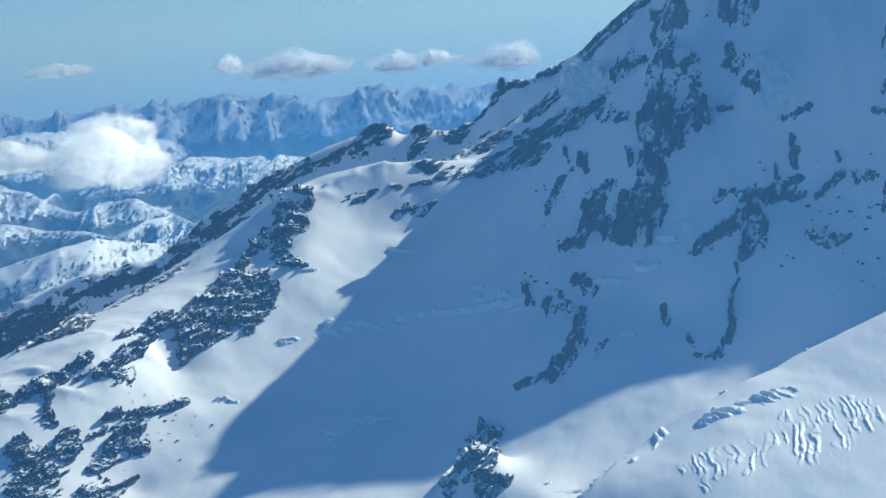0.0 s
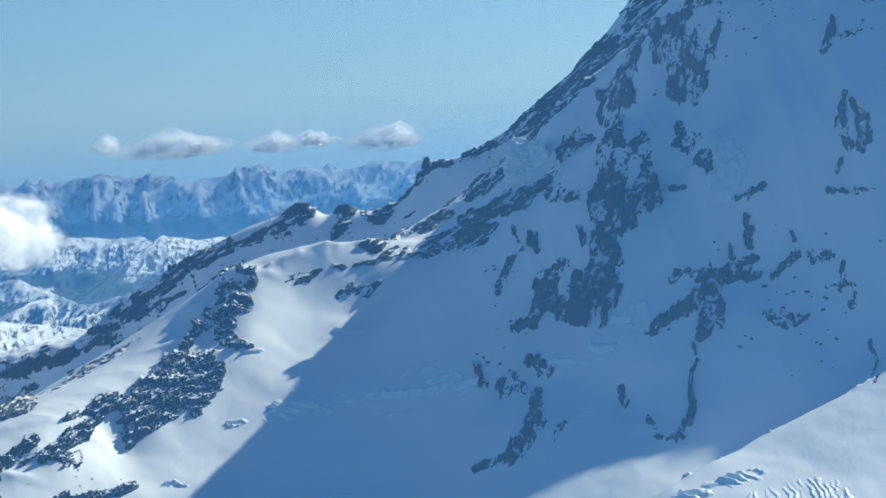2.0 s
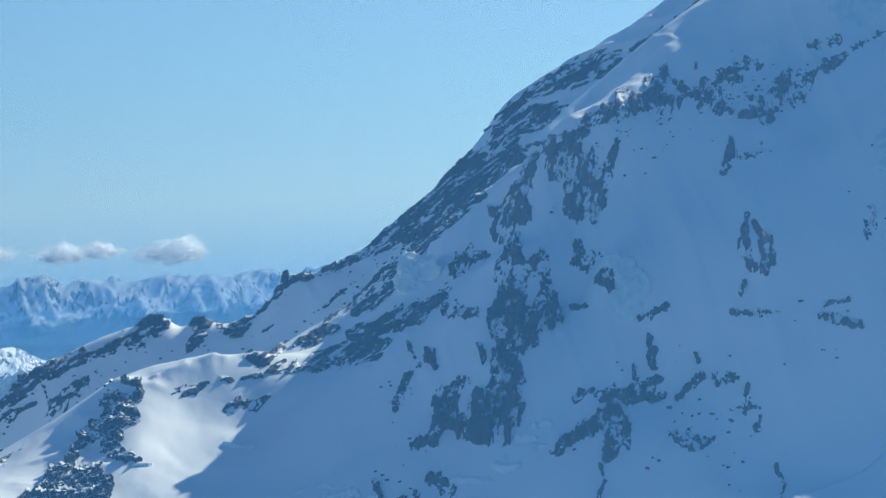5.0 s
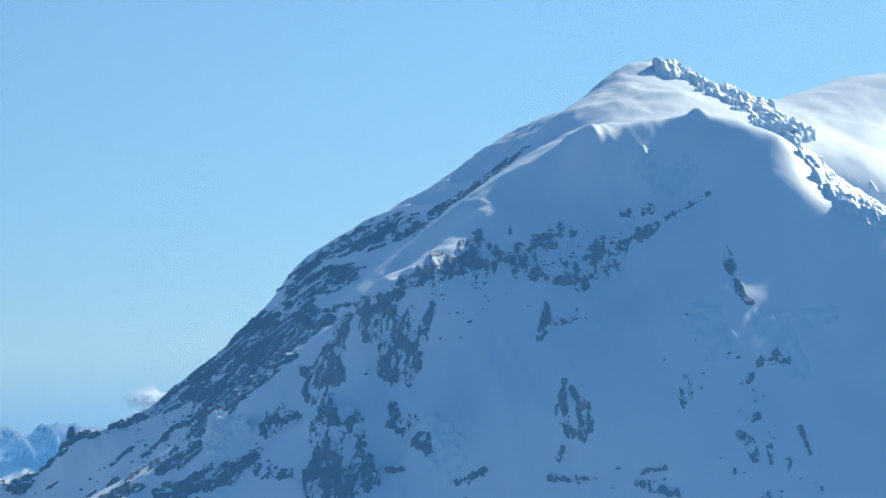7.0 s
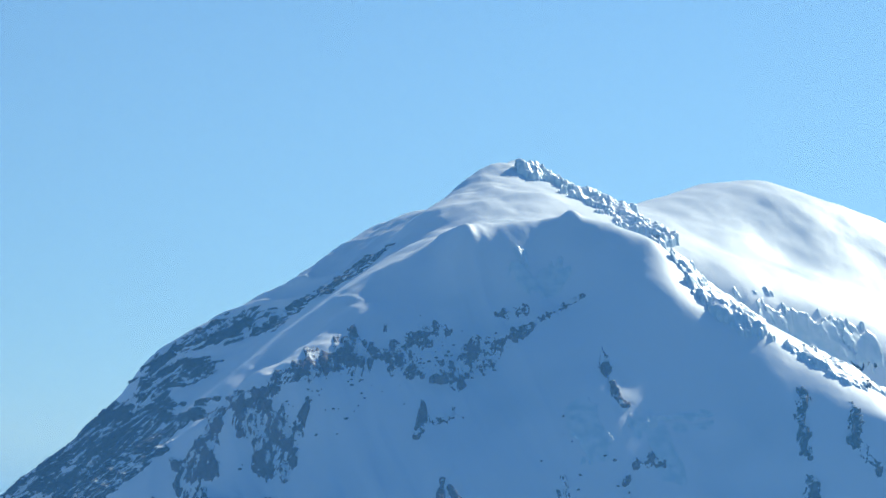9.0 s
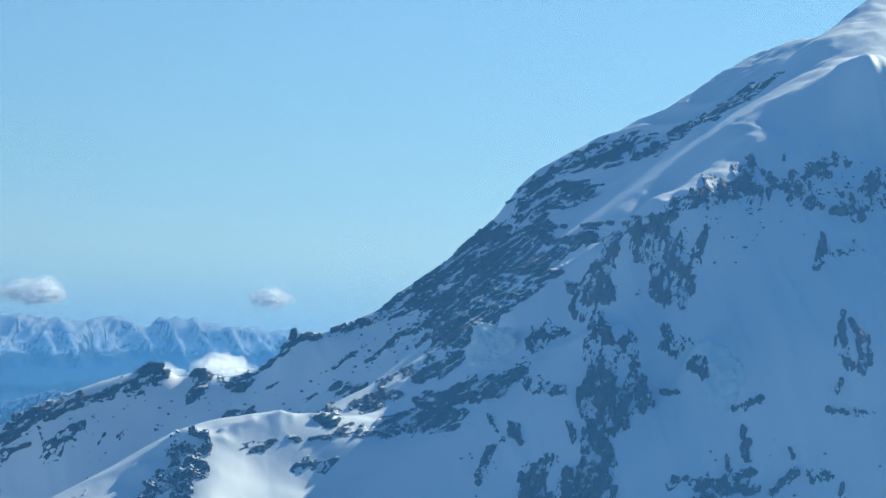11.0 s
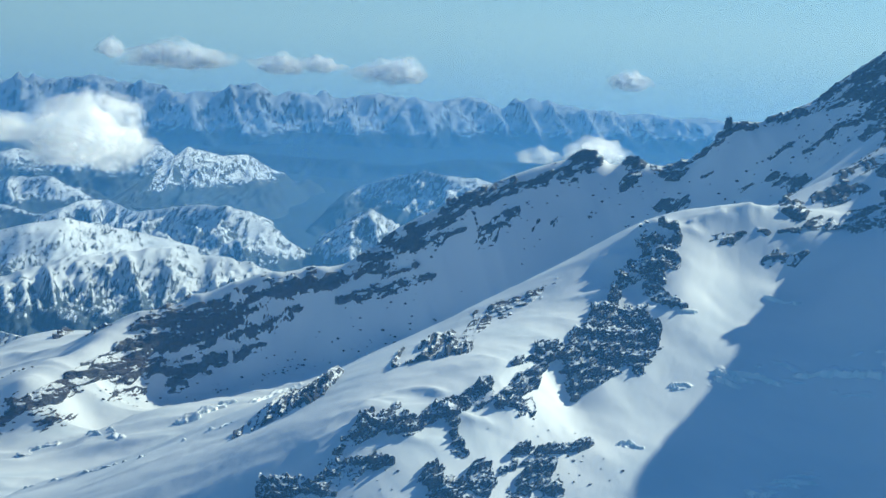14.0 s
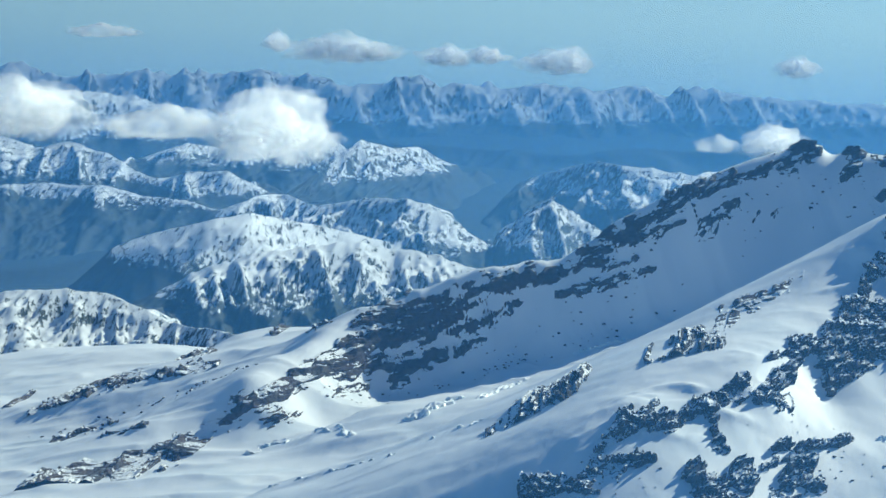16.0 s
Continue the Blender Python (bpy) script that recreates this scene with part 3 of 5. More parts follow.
# ---- tinted sheets that imitate haze, before the volcano and between the ranges ----
def haze_sheet(reach, thick, low, high, colour, label):
    """An upright tinted sheet, added to imitate haze, bent round the volcano."""
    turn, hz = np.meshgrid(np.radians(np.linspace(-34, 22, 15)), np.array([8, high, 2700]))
    veil = haze_tint_material("haze", thick, low, high, colour)
    me = grid_mesh("haze_sheet", reach * np.sin(turn), reach * np.cos(turn), hz, veil)
    tagged(new("haze_sheet", me), label, "haze", "haze layers", "stuff")


AIR_TINT, DISTANCE_TINT = (0.14, 0.405, 0.95), (0.15, 0.415, 0.93)
# nearest sheet: its tint lifts the darks of the whole volcano
haze_sheet(425, 0.16, 330, 620, AIR_TINT, "faint blue tinted sheet imitating haze in front of the volcano")
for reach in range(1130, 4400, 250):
    haze_sheet(reach, 0.088 if reach < 2200 else 0.074 if reach < 3300 else 0.09, 45, 200 + reach * 0.008, DISTANCE_TINT, "thin blue tinted sheet imitating haze over the valleys")
# last sheet: its tint also pales and greys the low sky
haze_sheet(4860, 0.66, 300, 2300, (0.32, 0.5, 0.68), "pale tinted sheet imitating haze before the sky")


# ---- clouds ----
def billow_mesh(name, x, y, z, wide, high, seed, mat, grow, lean):
    """One billowing body with a flatter base."""
    bm = bmesh.new()
    verts = bmesh.ops.create_icosphere(bm, subdivisions=4, radius=1.0)["verts"]
    off = Vector((seed * 3.7, seed * 1.3, seed * 7.1))
    for v in verts:
        d = v.co.copy()
        q = Vector((d.x * wide / high, d.y, d.z)) + off
        lump = 0.5 * noise.noise(q * 1.1) + 0.4 * noise.noise(q * 2.3) + 0.2 * noise.noise(q * 4.7) + 0.05 * noise.noise(q * 10.0)
        r = (0.98 + lump) * grow
        rise = d.z * (1 - 0.45 * abs(d.x - lean)) if d.z > 0 else 0.55 * d.z
        v.co = Vector((x + d.x * r * wide * 0.5, y + d.y * r * high * 0.7, z + rise * r * high * 0.5))
    for f in bm.faces:
        f.smooth = True
    me = bpy.data.meshes.new(name)
    bm.to_mesh(me)
    bm.free()
    me.materials.append(mat)
    return me


def cloud(x, y, z, wide, high, seed, label, lean=0.0, thin=False):
    """A cloud of vapour, denser from shell to shell inwards."""
    root = new("cloud")
    root.location = (x, y, z - high * 0.3)
    for name, first, last, veil in (("cloud_fringe", 0, 6, wisps[1]),) if thin else (("cloud_core", 0, 7, wisps[0]), ("cloud_fringe", 7, 14, wisps[1])):
        bm = bmesh.new()
        for i in range(first, last):
            me = billow_mesh(name, 0, 0, high * 0.3, wide, high, seed + 0.025 * i, veil, (0.7 if thin else 0.45) + 0.055 * i, lean)
            bm.from_mesh(me)
            bpy.data.meshes.remove(me)
        me = bpy.data.meshes.new(name)
        bm.to_mesh(me)
        bm.free()
        me.materials.append(veil)
        new(name, me).parent = root
    return tagged(root, label, "cloud", "clouds over the valleys")


cloud(-391, 1700, 150, 68, 54, 3, "bulky white cumulus cloud over the valley", -0.2)
cloud(-548, 1700, 158, 66, 44, 5, "white cumulus cloud drifting over snowy hills")
cloud(-456, 1700, 152, 84, 26, 6, "thin ragged shred of white cloud", thin=True)
cloud(-1042, 3870, 182, 110, 26, 7, "faint flat cloud above the far range", thin=True)
cloud(-792, 3870, 172, 32, 32, 9, "small white cloud above the far range")
cloud(-697, 3870, 163, 140, 44, 11, "long white cumulus bank above the far range", -0.2)
cloud(-555, 3870, 158, 64, 34, 13, "small white cloud above the far range")
cloud(-496, 3870, 161, 50, 28, 15, "small flat white cloud above the far range", -0.4)
cloud(-398, 3870, 155, 92, 44, 17, "white flat-based cloud above the far range", 0.4)
cloud(-75, 3870, 155, 50, 32, 19, "single small cumulus cloud in blue sky", 0.3)
cloud(-92, 2200, 129, 44, 30, 21, "white cloud lying behind the rocky ridge", 0.2)
cloud(-134, 2200, 127, 36, 18, 23, "thin ragged cloud beside the ridge", thin=True)

# ---- rock outcrops ----
LABELS = {"rib": "long dark reddish rock rib down the snow face", "face": "dark rock rib poking through the shaded snow face", "high face": "brown cliff band on the upper snow face",
          "ridge flank": "dark rock streaked with snow on the ridge flank", "ridge crest": "jagged dark rock teeth on the ridge crest",
          "low ridge": "dark broken rocks along the low ridge", "near crag": "sunlit dark crag with snow on its ledges",
          "tower": "dark rock block standing out of smooth snow", "saddle": "dark rocks under the snowy saddle crest", "scree": "wind-scoured snow with dark rubble showing through", "knob": "rocky knob rising from the crevassed glacier",
          "right crag": "frosted rock edge on the sunlit ridge"}
# lie of the beds (degrees up to the right), how far they run, depth of the cracks, height, stone
CHARACTER = {"ridge flank": (33, 0.2, 0.9, 0.7, "ridge"), "ridge crest": (26, 0.26, 0.6, 1.1, "ridge"), "low ridge": (17, 0.3, 0.75, 1.3, "low"),
             "near crag": (14, 0.5, 0.5, 1.9, "crag"), "knob": (70, 0.4, 0.5, 1.6, "crag"), "scree": (22, 0.22, 1.0, 0.5, "low"), "saddle": (14, 0.5, 0.5, 0.45, "ridge"), "tower": (10, 0.5, 0.4, 1.3, "block"), "rib": (78, 0.3, 0.55, 1.5, "rib"), "face": (66, 0.32, 0.6, 1.0, "rib"), "high face": (84, 0.24, 0.8, 0.8, "high"), "right crag": (60, 0.3, 0.6, 0.9, "ridge")}
count = 0


def path_distance(x, y, path):
    best = np.full(x.shape, 1e9)
    for (ax, ay), (bx, by) in zip(path[:-1], path[1:]):
        dx, dy = bx - ax, by - ay
        k = np.clip(((x - ax) * dx + (y - ay) * dy) / (dx * dx + dy * dy + 1e-9), 0, 1)
        best = np.minimum(best, np.hypot(x - ax - k * dx, y - ay - k * dy))
    return best


def pieces_of(keep):
    """The connected pieces of a grid of cells, one mask each."""
    boss, runs = [], []

    def head(i):
        while boss[i] != i:
            boss[i] = boss[boss[i]]
            i = boss[i]
        return i

    above = []
    for j, line in enumerate(keep):
        edges = np.flatnonzero(np.diff(np.r_[0, line.astype(np.int8), 0]))
        here = []
        for p, q in zip(edges[::2], edges[1::2]):
            boss.append(len(boss))
            here.append((p, q, len(boss) - 1))
            runs.append((j, p, q))
            for p2, q2, i in above:
                if p2 < q and p < q2:
                    boss[head(i)] = head(len(boss) - 1)
        above = here
    found = {}
    for i, run in enumerate(runs):
        found.setdefault(head(i), []).append(run)
    for group in found.values():
        if sum(q - p for _, p, q in group) > 9:
            mask = np.zeros(keep.shape, bool)
            for j, p, q in group:
                mask[j, p:q] = True
            yield mask


def lay_rock(area, x, y, z, stone, keep):
    """Every connected piece of rock as a thing of its own."""
    for mask in pieces_of(keep):
        tagged(new("rock_outcrop", grid_mesh("rock_outcrop", x, y, z, stone, mask, soft=area not in ("near crag", "tower", "knob"))), LABELS[area], "rock", "outcrops: " + area)


def fall_line(x, y, z, fine):
    """Unit direction in which a patch of ground falls, on the whole."""
    dy, dx = np.gradient(z, fine)
    fx, fy = -dx.mean(), -dy.mean()
    n = math.hypot(fx, fy) + 1e-6
    return fx / n, fy / n


def outcrop(area, path, fill):
    """Bare rock on a steep slope: a run of (x, y, half width) points; the beds and cracks follow the rock's own grain, snow lies between."""
    global count
    count += 1
    lie, long, crack, tall, stone = CHARACTER[area]
    px, py, ph = (np.array(v, float) for v in zip(*path))
    pz = ground_at(px, py)
    half = ph.max()
    fine = 0.26 if half < 2.5 else 0.34
    x, y = np.meshgrid(np.arange((px - 1.7 * ph).min() - 0.6, (px + 1.7 * ph).max() + 0.6, fine), np.arange((py - 3.5 * ph).min() - 2, (py + 3.5 * ph).max() + 2, fine * 1.1))
    ground_z = ground_at(x, y)
    d = np.full(x.shape, 9.0)
    for i in range(len(px) if len(px) == 1 else len(px) - 1):
        j = min(i + 1, len(px) - 1)
        dx, dz = px[j] - px[i], pz[j] - pz[i]
        k = np.clip(((x - px[i]) * dx + (ground_z - pz[i]) * dz) / (dx * dx + dz * dz + 1e-9), 0, 1)
        d = np.minimum(d, np.hypot(x - px[i] - k * dx, ground_z - pz[i] - k * dz) / (ph[i] + k * (ph[j] - ph[i])))
    near = d < 1.9
    if not near.any():
        return
    rows_, cols_ = np.where(near.any(1))[0], np.where(near.any(0))[0]
    cut = (slice(max(rows_[0] - 1, 0), rows_[-1] + 2), slice(max(cols_[0] - 1, 0), cols_[-1] + 2))
    x, y, ground_z, d = x[cut], y[cut], ground_z[cut], d[cut]
    if min(x.shape) < 3:
        return
    g = math.radians(lie)
    bend = 0.9 * fbm(x, ground_z, 6.0, 2, 40 + count)
    u, v = x * math.cos(g) + ground_z * math.sin(g), -x * math.sin(g) + ground_z * math.cos(g) + bend
    edge = 0.42 * fbm(u * 0.5, v, max(1.2, half * 0.7), 4, 70 + count, 0.62)
    bands = fbm(u * long, v, 0.7 + 0.22 * half, 4, 150 + count, 0.6)
    gully = ridged(u * long * 0.7, v + 0.4 * bend, 1.3 + 0.3 * half, 3, 190 + count, 0.55)
    c = (fill + 0.08 - d - edge - 0.45 * bands - crack * smooth(0.95, 1.35, gully) * smooth(0.2, 0.7, d + 0.45)) / 0.8
    inside = smooth(0, 0.5, c)
    crag = stone in ("crag", "block")
    bed = 3.0 if crag else 1.5
    blocks = ridged(u * 0.45, v, (3.4 if crag else 1.6) + 0.35 * half, 4, 230 + count, 0.5) - 0.8
    level = (ground_z + (1.3 if crag else 1.2) * bands + 0.3 * x * math.sin(g)) / bed
    part_ = level - np.floor(level)
    if crag:                  # sheer risers, ledges that hold snow
        lift = tall * np.clip(c * 1.6, -0.6, 0.55) + inside * (0.9 * blocks + 0.7 * bed * (smooth(0.5, 0.8, part_) - part_))
    else:
        lift = tall * (np.clip(c * 1.6, -0.6, 0.55) + inside * (0.75 * blocks + 0.4 * (smooth(0.4, 0.85, part_) - part_))) + 0.12 * inside * fbm(x, ground_z, 0.9, 2, 260 + count)
    dy, dx = np.gradient(ground_z, fine * 1.1, fine)
    size = np.sqrt(dx * dx + dy * dy + 1)
    near = (c > -0.28) & (lift > -0.5)
    keep = near[:-1, :-1] | near[1:, 1:] | near[1:, :-1] | near[:-1, 1:]
    lay_rock(area, x - lift * dx / size, y - lift * dy / size, ground_z + lift / size, STONES[stone], keep)


def ice_patch(path, half, fine, edge):
    xs, ys = [p[0] for p in path], [p[1] for p in path]
    x, y = np.meshgrid(np.arange(min(xs) - half * 1.2, max(xs) + half * 1.2, fine), np.arange(min(ys) - half * 1.2, max(ys) + half * 1.2, fine))
    run = math.atan2(ys[-1] - ys[0], xs[-1] - xs[0])
    along, across = x * math.cos(run) + y * math.sin(run), -x * math.sin(run) + y * math.cos(run)
    d = path_distance(x, y, path) / half + edge * fbm(x, y, half * 0.9 + 0.8, 3, 270 + count)
    return x, y, along, across, d


def icefall(path, half, rise, label, size=1.5, turned=False):
    """Crevassed glacier ice: curved scarps that break off sheer on one side."""
    global count
    count += 1
    x, y, along, across, d = ice_patch(path, half, 0.24, 0.45)
    cover = 1 - smooth(0.4, 1.05, d)
    ground_z = terrain(x, y)
    fx, fy = fall_line(x, y, ground_z, 0.24)
    down, cross = x * fx + y * fy, -x * fy + y * fx
    if turned:
        down, cross = -cross, down
    p = down / (1.5 * size) + 0.9 * fbm(x, y, 7.0 * size, 2, 300 + count) + 0.22 * fbm(x, y, 1.6 * size, 3, 310 + count)
    row = np.floor(p)
    fr = p - row
    tooth = smooth(0.0, 0.8, fr) * (1 - smooth(0.86, 0.98, fr))
    broken = smooth(-0.5, 0.5, value_noise(cross / ((9.0 if turned else 5.0) * size) + 7.3 * row, row, 320 + count))
    flute = 1 + 0.16 * value_noise(cross / 0.7, row, 330 + count)
    lift = rise * (1.5 * cover * tooth * broken * flute - 0.1)
    near = lift > -0.5
    keep = (near[:-1, :-1] | near[1:, 1:] | near[1:, :-1] | near[:-1, 1:]) & (cover[:-1, :-1] > 0)
    if not keep.any():
        return
    root = new("icefall")
    root.location = (float(x.mean()), float(y.mean()), float(ground_z.mean()))
    rows = row[:-1, :-1]
    name_of = np.where(keep, np.arange(keep.size).reshape(keep.shape), -1)
    for _ in range(400):      # number the connected pieces
        wider = name_of.copy()
        for axis in (0, 1):
            a_, b_ = (wider[:-1], wider[1:]) if axis == 0 else (wider[:, :-1], wider[:, 1:])
            ra, rb = (rows[:-1], rows[1:]) if axis == 0 else (rows[:, :-1], rows[:, 1:])
            joined = (a_ >= 0) & (b_ >= 0) & (ra == rb)
            top = np.where(joined, np.maximum(a_, b_), -1)
            np.maximum(a_, top, out=a_)
            np.maximum(b_, top, out=b_)
        if (wider == name_of).all():
            break
        name_of = wider
    pieces, sizes = np.unique(name_of[keep], return_counts=True)
    for r, n in zip(pieces, sizes):
        if n > 30:
            fin = new("ice_fin", grid_mesh("ice_fin", x - root.location.x, y - root.location.y, ground_z + lift - root.location.z, ice, name_of == r, soft=False))
            fin.parent = root
    tagged(root, label, "glacier ice", "icefalls")


def serac(path, half, rise, label, size=1.5):
    """A cliff of ice: a snow-topped bulge with fluted sheer sides."""
    global count
    count += 1
    x, y, along, across, d = ice_patch(path, half, 0.24, 0.7)
    flute = 0.2 * ridged(along, across * 0.3, 0.9 * size, 3, 340 + count) + 0.12 * fbm(along, across, 0.6, 2, 350 + count)
    cover = 1 - smooth(0.72, 0.95, d + flute - 0.2)
    crown = 0.7 + 0.45 * fbm(x, y, 2.2 * size, 3, 360 + count) + 0.25 * ridged(x, y, 1.3 * size, 3, 370 + count)
    lift = rise * (cover * crown - 0.12)
    near = lift > -0.5
    keep = (near[:-1, :-1] | near[1:, 1:] | near[1:, :-1] | near[:-1, 1:]) & (d[:-1, :-1] < 1.3)
    if keep.any():
        tagged(new("serac", grid_mesh("serac", x, y, terrain(x, y) + lift, ice, keep)), label, "glacier ice", "seracs")


def upright_block(name, x, y, wide, deep, tall, lean, seed, mat, slim, sink):
    """A single block with sheer faces, narrowing upwards."""
    bm = bmesh.new()
    verts = bmesh.ops.create_icosphere(bm, subdivisions=5, radius=1.0)["verts"]
    z = float(terrain(np.array([[x]]), np.array([[y]]))[0, 0])
    off = Vector((seed * 2.3, seed * 5.1, seed * 0.7))
    for v in verts:
        c = v.co * (1.0 / max(abs(v.co.x), abs(v.co.y), abs(v.co.z)) ** 0.75)
        u = (c.z + 1) / 2
        crack = noise.noise(c * 1.3 + off) * 0.3 - abs(noise.noise(c * 3.1 + off)) * 0.28 + 0.12 * noise.noise(c * 7.0 + off) + 0.06 * noise.noise(c * 15.0 + off)
        girth = (1 - slim * u) * (1 + crack)
        v.co = Vector((x + c.x * girth * wide / 2 + lean * u * wide, y + c.y * girth * deep / 2, z - sink + (tall + sink) * u * (1 + 0.5 * crack)))
    me = bpy.data.meshes.new(name)
    bm.to_mesh(me)
    bm.free()
    me.materials.append(mat)
    return new(name, me)


def rock_tooth(x, y, wide, deep, tall, lean, seed, label):
    tagged(upright_block("rock_tooth", x, y, wide, deep, tall, lean, seed, rock, 0.4, 1.0), label, "rock", "teeth of the ridge")


def ice_block(x, y, wide, deep, tall, seed, label):
    tagged(upright_block("serac", x, y, wide, deep, tall, 0.0, seed, ice, 0.2, 3.0), label, "glacier ice", "seracs")


def scatter(name, label, group, path, half, number, large, seed):
    """Loose stones strewn over the snow, too many to count."""
    rnd = random.Random(seed)
    cx, cy, cr = [], [], []
    for _ in range(number):
        k = rnd.randrange(len(path) - 1)
        f = rnd.random()
        x = path[k][0] * (1 - f) + path[k + 1][0] * f + rnd.gauss(0, 0.5) * half
        y = path[k][1] * (1 - f) + path[k + 1][1] * f + rnd.gauss(0, 0.5) * half
        cx.append(x), cy.append(y), cr.append(large * rnd.uniform(0.3, 1.0) ** 2 + 0.12)
    cz = terrain(np.array(cx), np.array(cy))
    bm = bmesh.new()
    for x, y, z, r in zip(cx, cy, cz, cr):
        turn = rnd.uniform(0, 6.28)
        for v in bmesh.ops.create_icosphere(bm, subdivisions=1, radius=r)["verts"]:
            c = v.co * rnd.uniform(0.7, 1.25)
            c = Vector((c.x * 1.5 * math.cos(turn) - c.y * math.sin(turn), c.x * 1.5 * math.sin(turn) + c.y * math.cos(turn), c.z * 0.8))
            v.co = c + Vector((x, y, z + r * 0.15))
    me = bpy.data.meshes.new(name)
    bm.to_mesh(me)
    bm.free()
    me.materials.append(rock)
    tagged(new(name, me), label, "stones", group, "stuff")


outcrop('ridge flank', [(43.4, 816.5, 2.3), (53.8, 807.4, 3.1), (64.5, 795.1, 3.1), (70.9, 771.6, 2.0)], 1.10)
outcrop('ridge flank', [(73.3, 781.8, 1.1), (80.4, 770.5, 0.9), (86.2, 747.1, 0.6), (93.8, 731.4, 0.6)], 0.80)
outcrop('ridge flank', [(32.1, 808.6, 2.9), (38.8, 808.8, 4.6), (46.6, 798.5, 3.2), (53.7, 779.1, 1.3)], 1.00)
outcrop('ridge flank', [(17.2, 819.9, 3.3), (28.5, 802.2, 4.5), (39.2, 780.4, 2.8), (41.7, 651.7, 1.1)], 1.00)
outcrop('ridge flank', [(0.2, 826.2, 2.2), (10.4, 816.3, 2.8), (20.2, 801.8, 3.6), (29.6, 782.2, 2.2), (34.1, 667.1, 0.8)], 0.90)
outcrop('ridge flank', [(-11.6, 825.7, 1.5), (-1.4, 821.6, 1.8), (6.9, 809.7, 2.1), (15.1, 794.3, 1.6)], 0.80)
outcrop('ridge flank', [(6.9, 794.1, 1.6), (16.1, 644.3, 1.3), (23.9, 631.8, 1.0), (30.4, 632.2, 0.9)], 0.80)
outcrop('ridge flank', [(-19.2, 817.5, 0.7), (-9.8, 815.4, 0.8)], 0.70)
outcrop('ridge flank', [(-9.9, 809.2, 0.8), (-2.3, 806.5, 1.0), (7.9, 795.6, 1.1)], 0.80)
outcrop('ridge flank', [(-3.5, 816.8, 1.0), (5.6, 809.3, 1.5), (15.6, 797.2, 1.4)], 0.80)
outcrop('ridge flank', [(-3.1, 827.4, 1.2), (6.1, 820.4, 1.5), (13.8, 818.9, 1.6), (24.5, 815.5, 1.6)], 1.00)
outcrop('ridge flank', [(3.6, 774.1, 1.4), (7.7, 729.4, 1.6), (14.6, 711.9, 1.6), (21.2, 709.3, 1.3)], 1.00)
outcrop('ridge flank', [(9.7, 800.5, 1.6), (19.5, 789.3, 2.2), (27.8, 781.1, 2.2)], 1.00)
outcrop('ridge flank', [(-8.7, 658.3, 1.2), (-4.6, 676.7, 2.0), (1.2, 695.0, 1.9), (4.1, 662.8, 1.3), (8.4, 653.6, 1.0)], 1.10)
outcrop('ridge flank', [(-9.4, 796.8, 1.4), (-12.8, 801.8, 2.1), (-21.9, 668.6, 1.5), (-24.8, 614.2, 0.5)], 1.10)
outcrop('ridge flank', [(-2.9, 613.5, 0.9), (2.9, 611.8, 1.2), (9.7, 608.3, 1.5)], 1.10)
outcrop('ridge flank', [(-8.6, 613.8, 1.0), (-3.0, 611.5, 1.6), (1.4, 606.7, 1.6), (3.9, 605.0, 1.0)], 1.10)
outcrop('ridge flank', [(-50.2, 824.1, 1.5), (-43.1, 822.2, 1.3)], 1.00)
outcrop('ridge flank', [(-69.9, 825.0, 0.8), (-67.9, 825.7, 0.8)], 0.70)
outcrop('ridge flank', [(-40.1, 834.9, 0.8), (-32.1, 826.5, 1.0)], 0.70)
outcrop('ridge flank', [(-38.3, 824.6, 0.7), (-35.1, 823.6, 0.7)], 0.60)
outcrop('ridge flank', [(-86.2, 821.6, 0.8), (-84.7, 823.4, 0.8)], 0.60)
outcrop('ridge flank', [(-26.9, 818.7, 0.7), (-23.1, 815.2, 0.7)], 0.60)
outcrop('ridge flank', [(-80.6, 823.0, 0.7), (-79.1, 824.7, 0.7)], 0.60)
outcrop('ridge flank', [(-9.3, 612.4, 1.5), (-3.9, 609.5, 1.6), (3.0, 604.2, 1.9), (6.5, 601.1, 0.9)], 1.10)
outcrop('ridge flank', [(-15.2, 646.7, 1.5), (-10.8, 643.7, 1.5), (-6.8, 638.1, 0.9)], 1.10)
outcrop('ridge flank', [(-2.6, 620.4, 1.0), (5.3, 611.2, 1.3), (10.9, 605.1, 1.4), (16.1, 604.1, 1.4), (20.0, 605.5, 1.0)], 1.00)
outcrop('ridge flank', [(-2.0, 642.3, 1.2), (2.2, 638.7, 1.6), (7.2, 631.2, 1.0)], 1.00)
outcrop('ridge crest', [(-51.1, 838.2, 1.5), (-48.3, 837.8, 2.3), (-39.3, 833.9, 1.2)], 1.20)
outcrop('ridge crest', [(-33.7, 831.1, 0.8), (-27.3, 827.5, 1.0), (-23.2, 827.4, 0.8)], 1.00)
outcrop('ridge crest', [(-20.0, 827.4, 0.8), (-14.3, 828.2, 1.3), (-11.2, 825.6, 0.7)], 1.00)
outcrop('ridge crest', [(-60.5, 831.3, 1.5), (-58.5, 833.5, 2.7), (-56.3, 835.7, 1.7)], 1.10)
outcrop('ridge crest', [(-96.0, 828.3, 1.0), (-86.2, 830.5, 1.3), (-78.1, 833.0, 1.7), (-71.6, 834.8, 2.0), (-68.0, 837.5, 1.2)], 1.10)
outcrop('ridge crest', [(-109.1, 827.7, 1.8), (-100.9, 827.4, 2.3), (-92.9, 830.6, 1.3)], 1.10)
